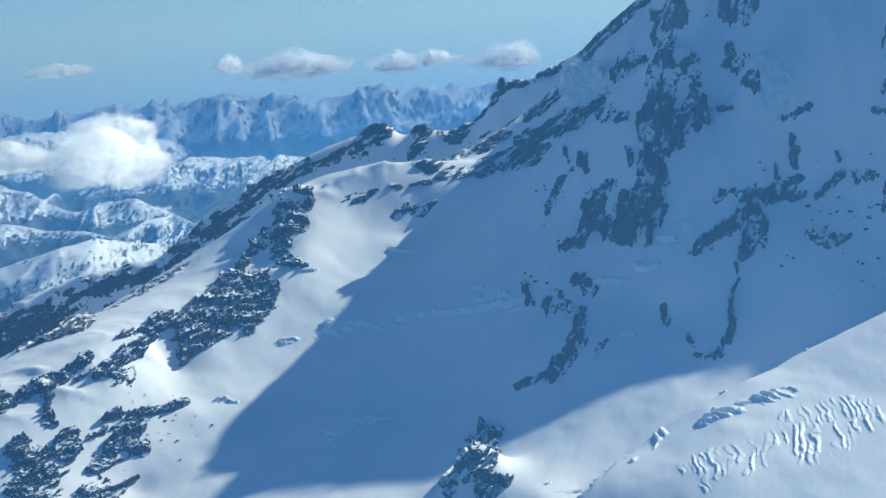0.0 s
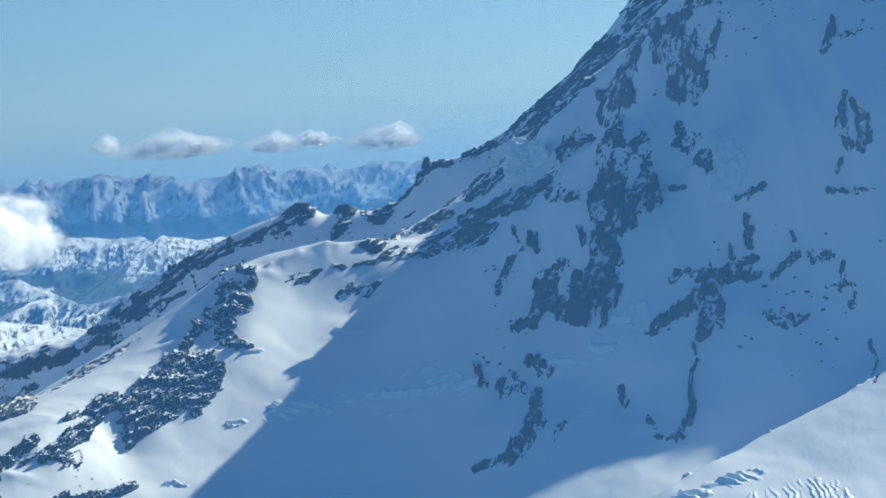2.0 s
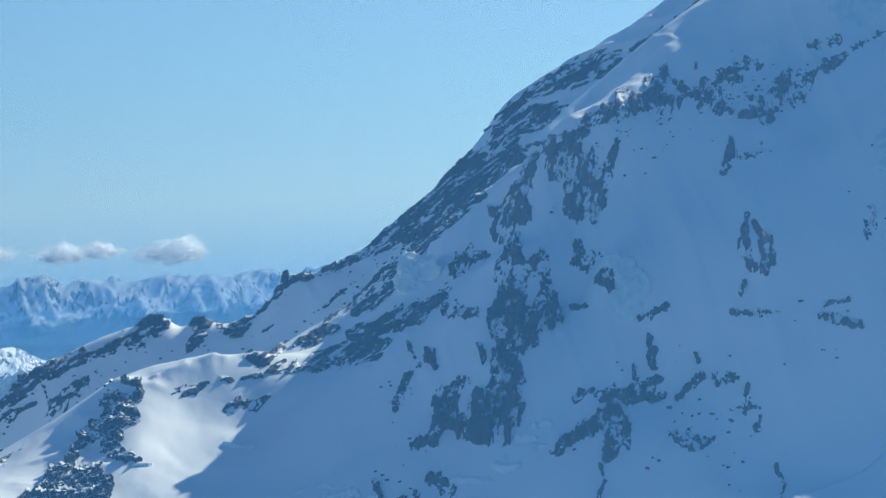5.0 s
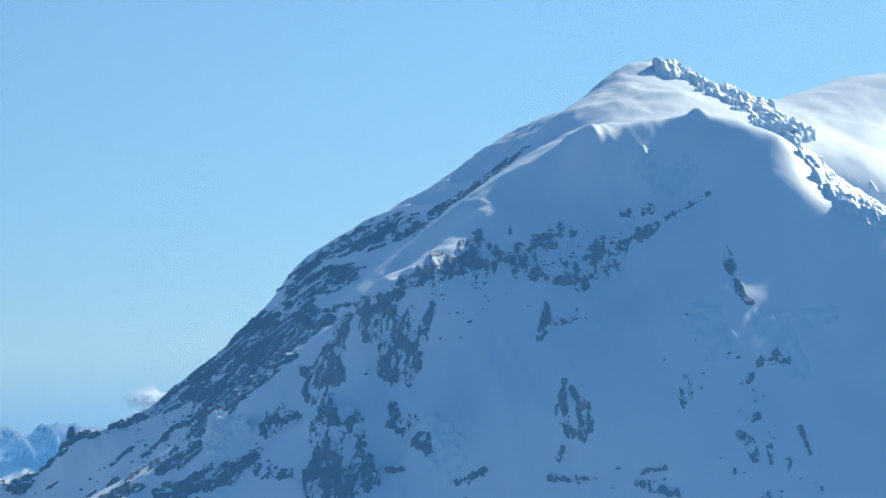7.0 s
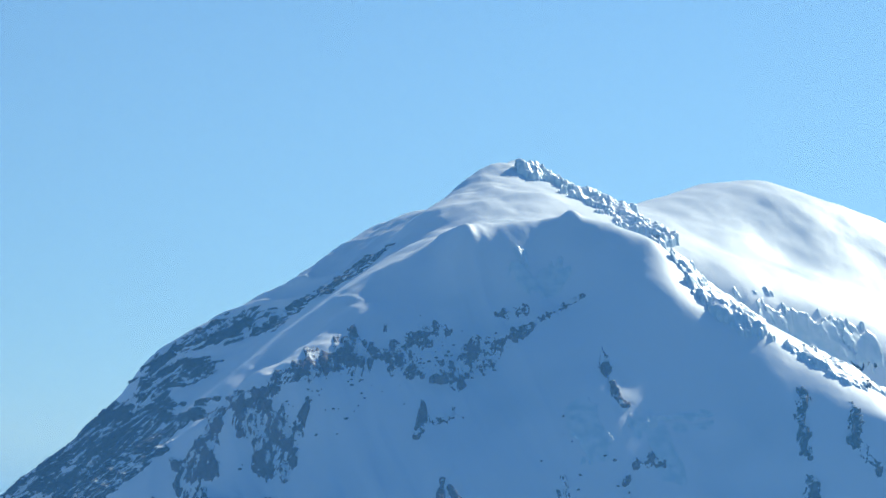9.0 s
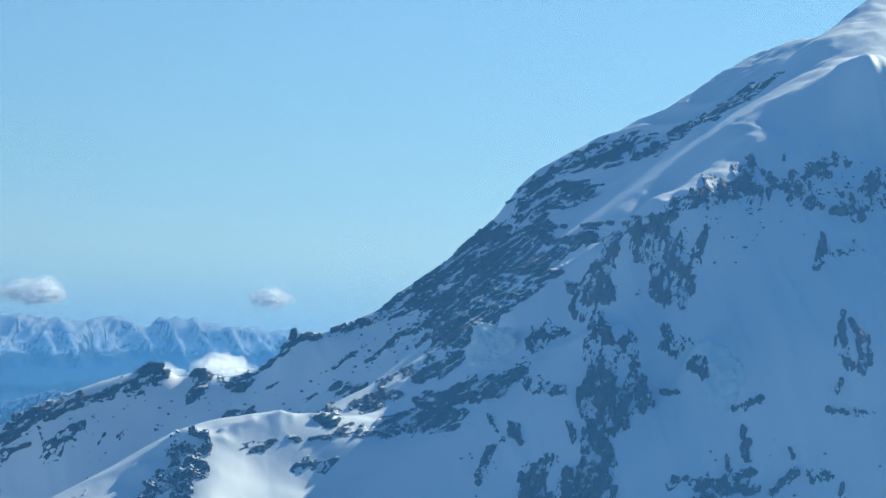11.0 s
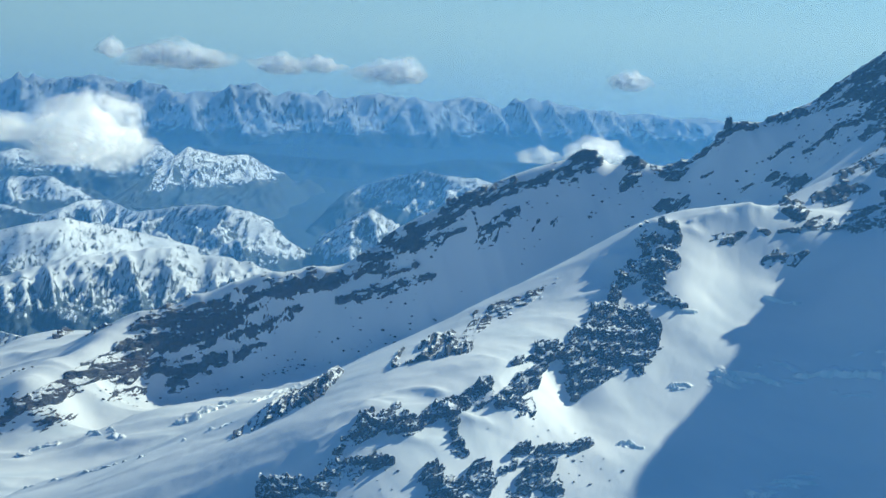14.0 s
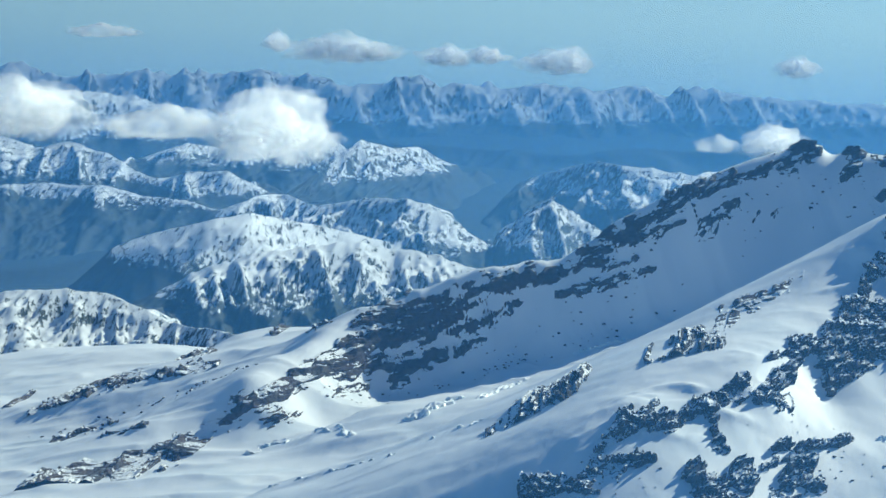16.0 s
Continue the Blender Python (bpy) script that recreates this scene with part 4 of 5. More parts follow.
outcrop('ridge crest', [(-100.2, 818.0, 2.0), (-97.0, 821.6, 2.5), (-91.5, 824.7, 1.5)], 1.00)
outcrop('ridge crest', [(-103.8, 823.9, 0.8), (-101.7, 820.1, 0.7)], 0.60)
outcrop('ridge crest', [(-129.9, 823.2, 2.3), (-123.3, 822.7, 2.5), (-115.3, 823.7, 2.1), (-107.3, 825.7, 1.7)], 1.20)
outcrop('ridge crest', [(-123.1, 820.9, 1.5), (-114.9, 820.4, 1.5), (-106.0, 821.4, 0.8)], 0.90)
outcrop('low ridge', [(-209.0, 771.0, 3.5), (-202.1, 787.3, 4.5), (-193.2, 799.6, 4.9), (-183.3, 807.5, 4.9), (-172.6, 812.1, 4.0)], 0.80)
outcrop('low ridge', [(-198.0, 802.5, 1.6), (-190.0, 807.8, 2.5), (-177.6, 812.1, 3.0), (-166.6, 815.2, 2.8), (-155.6, 818.6, 3.1), (-150.6, 820.5, 2.0)], 1.10)
outcrop('low ridge', [(-170.7, 810.9, 3.6), (-162.7, 812.5, 3.0), (-153.5, 816.3, 1.6)], 0.80)
outcrop('low ridge', [(-170.2, 808.9, 2.6), (-162.3, 809.9, 1.6)], 0.70)
outcrop('low ridge', [(-185.3, 797.3, 2.6), (-180.4, 801.6, 2.6), (-174.0, 807.1, 1.6)], 0.80)
outcrop('low ridge', [(-147.4, 818.7, 1.8), (-139.5, 821.1, 1.8), (-129.6, 821.1, 2.8), (-125.7, 822.2, 2.0)], 1.10)
outcrop('low ridge', [(-141.9, 815.0, 1.5), (-132.0, 814.4, 1.8), (-122.2, 814.6, 1.8), (-114.1, 814.1, 1.0)], 0.70)
outcrop('low ridge', [(-129.1, 817.1, 1.6), (-119.3, 816.9, 1.3)], 0.60)
outcrop('low ridge', [(-212.1, 763.0, 2.3), (-218.0, 752.8, 2.6), (-224.8, 748.2, 2.0), (-231.3, 742.6, 2.0), (-239.4, 731.1, 1.7), (-249.4, 722.0, 1.3), (-259.8, 715.4, 1.2), (-269.0, 705.3, 0.9)], 1.10)
outcrop('low ridge', [(-212.6, 749.2, 1.8), (-207.4, 754.8, 1.1)], 1.00)
outcrop('low ridge', [(-199.0, 778.8, 1.3), (-192.6, 789.0, 1.0)], 0.80)
outcrop('low ridge', [(-297.7, 866.6, 1.6), (-273.4, 819.0, 1.5), (-258.9, 815.6, 1.2), (-247.2, 816.0, 1.2), (-240.9, 813.9, 0.7)], 0.70)
outcrop('low ridge', [(-313.5, 851.5, 1.2), (-312.6, 871.1, 0.9)], 0.70)
outcrop('low ridge', [(-231.9, 870.1, 0.7), (-210.7, 807.8, 0.7), (-205.2, 804.9, 0.5)], 0.70)
outcrop('high face', [(50.9, 616.1, 1.0), (57.9, 616.1, 2.0), (65.5, 617.5, 2.4), (72.1, 620.4, 4.5), (77.6, 618.4, 3.5)], 1.14)
outcrop('high face', [(81.7, 620.9, 1.5), (86.4, 622.8, 2.5), (90.5, 624.8, 1.7)], 0.94)
outcrop('high face', [(90.6, 612.4, 2.5), (97.1, 617.6, 2.8), (102.5, 619.8, 1.9), (109.3, 622.2, 1.1), (118.1, 628.2, 0.6), (123.4, 628.2, 0.4)], 1.04)
outcrop('high face', [(86.5, 610.0, 1.0), (92.0, 609.3, 1.1)], 1.04)
outcrop('high face', [(103.1, 627.0, 0.8), (109.6, 627.5, 1.0)], 0.94)
outcrop('high face', [(81.3, 613.0, 1.5), (83.6, 611.3, 1.1)], 0.94)
outcrop('high face', [(48.8, 613.9, 2.7), (49.6, 609.8, 4.1), (51.0, 605.2, 3.2), (52.3, 599.6, 1.1)], 1.14)
outcrop('high face', [(57.7, 609.3, 1.5), (55.6, 607.0, 1.2)], 0.84)
outcrop('high face', [(51.4, 614.6, 1.0), (45.8, 617.0, 1.7), (40.5, 624.8, 1.9), (38.7, 621.9, 1.5)], 1.04)
outcrop('high face', [(38.2, 619.9, 1.3), (35.5, 617.5, 2.5), (32.7, 614.5, 2.0)], 1.14)
outcrop('high face', [(30.2, 623.1, 1.3), (33.6, 619.0, 1.5)], 1.04)
outcrop('high face', [(82.6, 604.5, 0.4), (82.2, 600.0, 0.9), (80.2, 596.2, 0.6)], 1.04)
outcrop('high face', [(84.3, 598.8, 0.6), (89.4, 600.2, 1.3)], 0.84)
outcrop('high face', [(83.7, 581.7, 0.5), (82.2, 577.2, 0.7), (82.0, 573.1, 1.2), (83.3, 571.3, 0.9)], 1.24)
outcrop('high face', [(84.5, 579.0, 0.6), (86.1, 575.2, 0.9), (86.1, 572.6, 1.3), (85.3, 570.6, 0.9)], 1.24)
outcrop('high face', [(81.2, 570.0, 0.5), (80.1, 569.0, 0.5)], 0.94)
outcrop('high face', [(96.8, 567.7, 0.6), (101.6, 567.5, 0.5)], 1.04)
outcrop('high face', [(96.1, 566.2, 0.7), (100.0, 565.0, 1.0), (103.2, 564.0, 0.7)], 1.14)
outcrop('high face', [(78.3, 567.0, 0.7), (84.0, 566.3, 0.6), (87.4, 565.9, 0.3)], 0.74)
outcrop('high face', [(123.4, 610.4, 0.6), (123.5, 603.9, 1.7), (124.3, 598.8, 1.6), (126.0, 597.0, 0.9)], 0.69)
outcrop('high face', [(125.2, 584.9, 0.7), (129.5, 587.1, 1.2), (132.6, 587.0, 0.5)], 1.04)
outcrop('high face', [(123.1, 582.7, 0.7), (122.0, 581.4, 0.5)], 0.94)
outcrop('high face', [(109.4, 583.1, 0.6), (108.3, 578.6, 1.1)], 0.84)
outcrop('high face', [(118.4, 572.1, 0.8), (119.8, 570.7, 1.1), (120.6, 567.9, 0.8)], 1.04)
outcrop('high face', [(123.9, 569.9, 0.9), (123.9, 567.2, 0.6)], 0.94)
outcrop('high face', [(127.9, 567.5, 0.6), (126.9, 566.1, 0.5)], 0.94)
outcrop('high face', [(131.2, 574.2, 0.4), (132.3, 569.2, 0.4)], 0.94)
outcrop('high face', [(122.6, 559.9, 1.8), (126.1, 557.6, 2.0), (129.9, 558.4, 0.6)], 0.84)
outcrop('high face', [(131.1, 564.1, 0.5), (132.9, 562.1, 0.3)], 0.94)
outcrop('high face', [(115.9, 566.1, 0.9)], 0.84)
outcrop('high face', [(119.6, 575.0, 0.9), (123.2, 575.4, 0.7)], 0.74)
outcrop('rib', [(35.7, 607.5, 1.0), (34.7, 590.4, 1.9), (35.3, 586.8, 3.3), (33.8, 583.1, 3.0), (33.7, 578.4, 3.7), (32.3, 573.6, 3.2), (31.1, 570.3, 2.3)], 1.10)
outcrop('rib', [(31.0, 570.3, 1.8), (31.7, 566.0, 2.2), (30.2, 562.7, 2.9), (27.1, 560.8, 3.1), (24.1, 559.9, 1.8)], 1.20)
outcrop('rib', [(28.9, 561.0, 2.3), (22.9, 562.5, 2.3), (19.1, 564.8, 2.6), (16.3, 562.8, 1.2), (11.9, 563.4, 0.6)], 1.10)
outcrop('rib', [(40.0, 588.4, 1.8), (40.6, 585.3, 1.1), (41.4, 579.1, 2.3), (38.9, 573.9, 2.0), (35.7, 571.6, 1.1)], 1.10)
outcrop('face', [(18.4, 572.3, 1.1), (17.2, 567.9, 1.3)], 0.80)
outcrop('face', [(21.9, 571.1, 1.4), (19.6, 568.7, 1.2)], 0.80)
outcrop('face', [(48.6, 594.7, 1.2), (49.7, 591.1, 2.1), (52.5, 579.6, 2.3), (54.2, 576.0, 1.1)], 1.10)
outcrop('face', [(45.9, 578.2, 0.6), (48.8, 576.8, 0.5)], 0.90)
outcrop('face', [(22.1, 613.7, 1.5), (24.7, 614.9, 1.9), (28.4, 612.6, 0.8)], 1.00)
outcrop('face', [(21.1, 588.8, 1.9), (25.3, 583.5, 1.1)], 0.80)
outcrop('face', [(11.2, 592.4, 0.7), (12.7, 584.8, 0.5)], 0.80)
outcrop('face', [(16.2, 582.1, 1.4), (17.1, 578.5, 1.0)], 0.70)
outcrop('face', [(26.7, 574.2, 0.8), (27.6, 571.1, 0.9)], 0.80)
outcrop('face', [(8.2, 574.2, 0.5), (9.3, 578.6, 0.7), (11.2, 581.5, 0.5), (13.8, 581.8, 0.4)], 0.90)
outcrop('face', [(4.3, 559.6, 0.6), (5.6, 555.5, 1.0), (6.7, 552.9, 0.7)], 1.00)
outcrop('face', [(9.7, 551.2, 1.5), (11.8, 550.9, 1.7), (13.8, 547.4, 0.9)], 1.10)
outcrop('face', [(15.5, 554.1, 2.1), (19.4, 548.6, 1.7)], 0.55)
outcrop('face', [(16.9, 542.9, 1.1), (17.1, 535.1, 1.6), (16.7, 528.2, 1.6), (14.5, 524.7, 1.4), (12.9, 522.3, 0.9), (10.1, 523.0, 0.4), (5.3, 524.3, 0.4)], 1.20)
outcrop('face', [(21.7, 522.7, 0.4), (21.6, 527.0, 0.5), (23.4, 529.2, 0.7)], 0.60)
outcrop('face', [(34.1, 537.4, 0.9), (34.8, 534.7, 1.0)], 0.70)
outcrop('face', [(49.4, 559.3, 0.9), (46.5, 558.7, 1.3), (45.0, 557.1, 0.7)], 0.55)
outcrop('face', [(50.8, 557.7, 1.1), (54.5, 559.3, 1.2), (58.0, 560.9, 0.9), (62.1, 561.9, 0.6)], 1.10)
outcrop('face', [(61.8, 558.7, 0.9), (57.8, 558.7, 0.9), (54.3, 555.6, 1.1), (50.8, 552.4, 1.4), (46.1, 550.2, 1.4), (42.1, 547.4, 1.2), (39.7, 546.2, 0.7)], 1.20)
outcrop('face', [(54.7, 551.9, 1.0), (53.4, 547.1, 1.8), (51.6, 544.9, 1.5), (49.0, 542.7, 0.6)], 1.20)
outcrop('face', [(48.9, 541.6, 0.3), (49.4, 538.4, 0.6), (48.0, 535.1, 0.3), (47.6, 531.2, 0.4), (48.1, 526.9, 0.8), (47.5, 523.1, 0.7), (45.6, 519.7, 0.6), (42.9, 519.1, 0.5), (40.7, 520.6, 0.3)], 1.00)
outcrop('face', [(39.5, 525.9, 0.7), (41.0, 522.8, 0.7)], 0.60)
outcrop('face', [(65.1, 571.2, 0.7), (62.5, 570.7, 1.1), (60.1, 570.7, 0.8)], 0.90)
outcrop('face', [(61.0, 568.0, 0.7), (61.4, 565.8, 0.9), (61.0, 564.2, 0.8)], 0.90)
outcrop('face', [(63.5, 548.1, 0.7), (65.0, 546.4, 0.7), (67.1, 545.3, 1.1)], 0.80)
outcrop('face', [(66.8, 549.0, 0.7), (69.4, 546.7, 0.7), (72.0, 549.3, 0.5)], 0.80)
outcrop('face', [(77.6, 559.5, 1.2), (74.2, 559.1, 1.5)], 0.80)
outcrop('face', [(70.9, 560.3, 0.8), (68.2, 559.2, 0.9), (65.7, 557.1, 0.7)], 0.80)
outcrop('face', [(79.7, 558.3, 0.8), (79.1, 556.1, 1.0), (77.8, 554.4, 0.6)], 0.80)
outcrop('face', [(75.7, 555.1, 0.6), (81.5, 555.4, 0.5)], 0.70)
outcrop('face', [(81.7, 554.2, 0.5), (80.7, 552.6, 0.8)], 0.80)
outcrop('face', [(83.2, 545.2, 0.7), (84.3, 540.3, 0.7), (82.9, 526.1, 0.4)], 0.80)
outcrop('face', [(69.9, 563.6, 0.6), (70.4, 562.5, 0.5)], 0.80)
outcrop('face', [(57.2, 564.7, 0.5), (57.6, 562.5, 0.6)], 0.70)
outcrop('face', [(79.6, 566.7, 0.6), (85.2, 565.4, 0.7)], 0.60)
outcrop('near crag', [(-54.4, 603.2, 1.0), (-53.4, 598.5, 1.7), (-50.4, 595.9, 2.4), (-47.9, 592.7, 1.2)], 1.00)
outcrop('near crag', [(-51.2, 602.8, 1.0), (-48.2, 602.8, 1.0), (-47.5, 599.0, 1.0)], 0.95)
outcrop('near crag', [(-53.9, 595.3, 0.7), (-55.5, 591.6, 1.2), (-58.3, 588.3, 1.4), (-60.5, 585.6, 0.6)], 1.15)
outcrop('near crag', [(-53.4, 590.1, 1.3), (-51.9, 588.5, 1.2), (-50.5, 587.4, 0.7)], 1.15)
outcrop('near crag', [(-53.2, 586.8, 1.1), (-50.6, 581.6, 1.2), (-47.1, 580.0, 0.9), (-45.3, 580.0, 0.5)], 1.05)
outcrop('near crag', [(-59.8, 581.9, 0.8), (-61.9, 575.6, 1.6), (-65.0, 568.2, 1.4), (-68.1, 562.4, 0.9)], 1.15)
outcrop('near crag', [(-58.4, 574.1, 1.7), (-53.8, 574.1, 1.7), (-50.9, 572.5, 0.9)], 1.05)
outcrop('near crag', [(-62.0, 565.6, 2.3), (-55.9, 567.7, 2.2), (-51.3, 567.7, 1.1)], 1.25)
outcrop('near crag', [(-61.2, 560.3, 1.7), (-55.6, 560.8, 1.5), (-52.1, 564.5, 0.9)], 1.15)
outcrop('near crag', [(-63.7, 553.8, 1.3), (-66.8, 558.1, 2.0), (-67.5, 552.1, 1.8), (-67.9, 549.3, 0.7)], 1.15)
outcrop('near crag', [(-70.0, 556.0, 0.9), (-73.7, 551.8, 0.7), (-78.2, 544.9, 0.7)], 0.95)
outcrop('near crag', [(-75.2, 542.2, 1.1), (-77.6, 536.9, 1.6), (-79.5, 531.0, 1.3)], 1.15)
outcrop('saddle', [(-41.5, 603.7, 0.6), (-39.1, 603.6, 1.0), (-35.5, 604.5, 1.3), (-32.9, 606.6, 0.8)], 0.90)
outcrop('saddle', [(-30.7, 608.1, 0.5), (-28.0, 607.9, 0.5)], 0.80)
outcrop('saddle', [(-25.8, 608.9, 0.5), (-21.6, 609.8, 0.5)], 0.90)
outcrop('saddle', [(-29.2, 602.0, 0.7), (-25.8, 604.0, 1.2), (-22.9, 603.3, 1.1), (-20.1, 604.9, 0.5)], 1.10)
outcrop('near crag', [(-104.9, 511.6, 1.3), (-103.4, 514.4, 1.2), (-99.5, 514.6, 1.5), (-96.5, 516.2, 1.2), (-95.4, 515.6, 0.8)], 1.25)
outcrop('near crag', [(-106.8, 510.3, 0.8), (-108.1, 507.3, 0.8)], 1.05)
outcrop('near crag', [(-108.8, 503.8, 0.9), (-107.1, 505.1, 1.2), (-104.6, 504.1, 1.1), (-101.9, 505.9, 0.9), (-97.9, 506.7, 0.4)], 1.15)
outcrop('near crag', [(-120.7, 502.6, 1.3), (-116.6, 502.1, 1.3), (-112.5, 500.5, 0.8), (-108.5, 501.0, 1.3), (-107.2, 499.3, 0.6)], 1.25)
outcrop('near crag', [(-91.6, 524.8, 0.8), (-89.4, 522.8, 1.4), (-86.4, 527.5, 1.1), (-82.6, 530.2, 0.8), (-82.5, 533.5, 0.6)], 1.15)
outcrop('near crag', [(-77.4, 535.4, 1.4), (-75.4, 542.2, 1.4), (-73.4, 550.0, 1.1), (-74.3, 553.8, 0.8), (-71.3, 557.9, 0.4)], 1.15)
outcrop('near crag', [(-74.1, 532.9, 0.9), (-74.9, 535.2, 0.7)], 1.05)
outcrop('near crag', [(-70.1, 555.2, 0.9), (-66.9, 556.1, 1.4), (-65.5, 552.6, 1.7), (-66.7, 548.8, 0.9)], 1.15)
outcrop('near crag', [(-63.5, 555.9, 1.1), (-62.2, 554.7, 1.2), (-58.6, 558.2, 0.9)], 1.15)
outcrop('near crag', [(-60.4, 567.5, 1.4), (-58.0, 564.7, 1.7), (-56.6, 573.1, 1.5)], 1.15)
outcrop('near crag', [(-88.0, 521.5, 0.8), (-88.1, 517.7, 0.8), (-85.9, 514.8, 1.0)], 1.05)
outcrop('near crag', [(-83.8, 509.6, 1.3), (-82.7, 512.9, 1.5), (-80.8, 511.6, 1.0)], 1.15)
outcrop('near crag', [(-91.7, 507.7, 1.0), (-90.5, 506.0, 1.3)], 1.15)
outcrop('near crag', [(-88.6, 504.2, 1.3), (-84.7, 506.3, 1.1)], 1.05)
outcrop('near crag', [(-72.9, 523.4, 0.4), (-69.8, 525.9, 0.5), (-65.6, 529.5, 0.6), (-62.5, 532.5, 0.4)], 1.05)
outcrop('near crag', [(-78.9, 515.4, 0.7), (-76.7, 518.6, 0.8)], 1.05)
outcrop('near crag', [(-74.7, 515.7, 0.8), (-73.6, 518.9, 1.4), (-70.5, 522.0, 1.1), (-70.5, 518.1, 1.2), (-68.4, 517.4, 0.8)], 1.15)
outcrop('near crag', [(-90.8, 505.9, 1.6), (-87.0, 503.4, 2.4), (-82.7, 508.6, 2.0)], 1.05)
outcrop('near crag', [(-89.0, 498.2, 1.5), (-82.9, 499.9, 1.8)], 1.05)
outcrop('near crag', [(-75.7, 511.4, 1.8), (-71.4, 517.6, 1.4), (-70.0, 522.0, 0.9)], 1.05)
outcrop('near crag', [(-95.5, 516.1, 1.1), (-91.4, 522.4, 0.9), (-86.1, 529.0, 0.9), (-83.4, 532.6, 0.7)], 0.95)
outcrop('near crag', [(-76.6, 521.7, 0.7), (-71.7, 525.1, 0.7), (-63.0, 532.6, 0.5)], 1.05)
outcrop('near crag', [(-77.6, 532.3, 0.9), (-75.9, 532.1, 0.9)], 0.95)
outcrop('near crag', [(-76.9, 502.0, 1.3), (-70.7, 508.4, 1.6)], 0.95)
outcrop('tower', [(-101.7, 552.3, 1.0), (-100.7, 565.5, 1.7), (-97.1, 558.7, 1.4), (-93.1, 554.4, 0.9), (-88.2, 555.2, 0.7)], 1.30)
outcrop('tower', [(-132.5, 547.2, 0.6), (-128.2, 550.6, 1.0), (-123.4, 552.0, 1.1), (-119.4, 555.7, 1.0), (-116.8, 564.7, 0.8), (-114.2, 569.1, 0.5)], 1.10)
outcrop('low ridge', [(-281.4, 782.2, 0.5), (-273.6, 786.7, 0.7), (-263.9, 787.6, 0.5)], 0.70)
outcrop('low ridge', [(-258.8, 747.5, 0.5), (-246.6, 748.3, 0.5)], 0.60)
outcrop('low ridge', [(-205.7, 780.1, 1.9), (-197.5, 788.8, 2.6), (-187.6, 798.5, 2.6), (-180.0, 802.7, 1.6)], 0.75)
outcrop('low ridge', [(-201.5, 792.6, 1.6), (-193.0, 800.7, 2.3), (-180.8, 807.1, 2.3), (-171.6, 811.7, 2.0)], 0.80)
outcrop('scree', [(-89.3, 572.4, 1.4), (-82.8, 584.9, 1.6), (-76.0, 591.3, 1.4)], 0.30)
outcrop('scree', [(-86.4, 593.8, 0.9), (-79.5, 594.2, 0.9), (-72.6, 595.0, 0.8)], 0.30)
outcrop('knob', [(-4.0, 486.0, 1.2), (-0.1, 487.6, 1.9), (-0.5, 509.9, 1.4), (3.4, 510.1, 0.9)], 1.00)
outcrop('knob', [(2.7, 484.0, 2.3), (4.7, 481.2, 2.3), (7.4, 483.3, 1.2)], 0.90)
outcrop('right crag', [(166.7, 600.9, 1.2), (164.5, 594.4, 1.2), (163.3, 587.4, 1.2)], 0.9)
outcrop('right crag', [(176.5, 595.4, 1.4), (174.4, 588.6, 1.4), (177.5, 582.8, 1.4)], 0.9)
outcrop('right crag', [(163.4, 581.6, 1.2), (157.7, 574.8, 1.2)], 0.9)
outcrop('right crag', [(215.6, 706.1, 1.5), (183.7, 610.4, 1.5)], 0.9)
icefall([(-36.0, 562.0), (-18.0, 564.0), (0.9, 557.2)], 5.1, 0.75, 'pale broken icefall in the shaded basin', 1.5)
icefall([(-31.6, 523.7), (-22.6, 532.6)], 3.1, 0.6, 'pale broken icefall in the shaded basin', 1.5)
icefall([(47.6, 505.6), (52.8, 510.9), (58.6, 513.2)], 3.4, 0.60, 'sunlit crevasses at the edge of shadow', 1.4)
icefall([(44.2, 488.9), (50.8, 494.4), (59.1, 497.9)], 2.3, 0.60, 'row of crevasses across the lower glacier', 1.5)
icefall([(43.2, 472.6), (49.1, 475.1), (55.1, 477.3), (62.1, 480.9), (67.1, 483.6)], 6.0, 0.2, 'deep sunlit crevasses of the lower glacier', 0.8, True)
icefall([(61.1, 489.6), (66.2, 492.3), (72.4, 493.6)], 5.0, 0.18, 'deep sunlit crevasses of the lower glacier', 0.8, True)
icefall([(73.2, 488.2), (75.9, 491.1)], 3.4, 0.22, 'deep sunlit crevasses of the lower glacier', 0.8, True)
icefall([(16.3, 481.7), (21.6, 479.6)], 1.7, 0.50, 'short crevasse in sunlit snow', 1.5)
icefall([(30.7, 480.6), (36.5, 488.7)], 2.1, 0.50, 'short crevasses in sunlit snow', 1.5)
serac([(141.0, 764.6), (146.9, 758.3), (154.9, 743.9), (160.4, 719.5)], 6.3, 2.40, 'frosted serac crest beside the summit', 1.8)
serac([(160.0, 710.8), (149.4, 633.7), (153.5, 621.1), (158.7, 616.6)], 3.1, 2.00, 'frosted serac crest of the sunlit ridge', 1.6)
icefall([(127.0, 594.5), (134.4, 595.0), (143.8, 597.9)], 2.2, 0.40, 'faint ice bulges on the shaded face', 2.5)
serac([(154.9, 629.3), (190.1, 700.3)], 5.9, 1.00, 'frosted serac crest of the sunlit ridge', 1.6)
serac([(193.5, 701.8), (216.7, 709.3)], 3.1, 1.40, 'sunlit ice cliff below the dome', 2.2)
serac([(175.1, 611.9), (190.1, 614.3)], 9.5, 1.40, 'shaded blue ice cliff below the dome', 2.0)
icefall([(-142.5, 783.3), (-135.4, 791.3), (-124.2, 789.0), (-115.8, 791.8)], 2.1, 0.40, 'sunlit icefall below the dark ridge', 1.2)
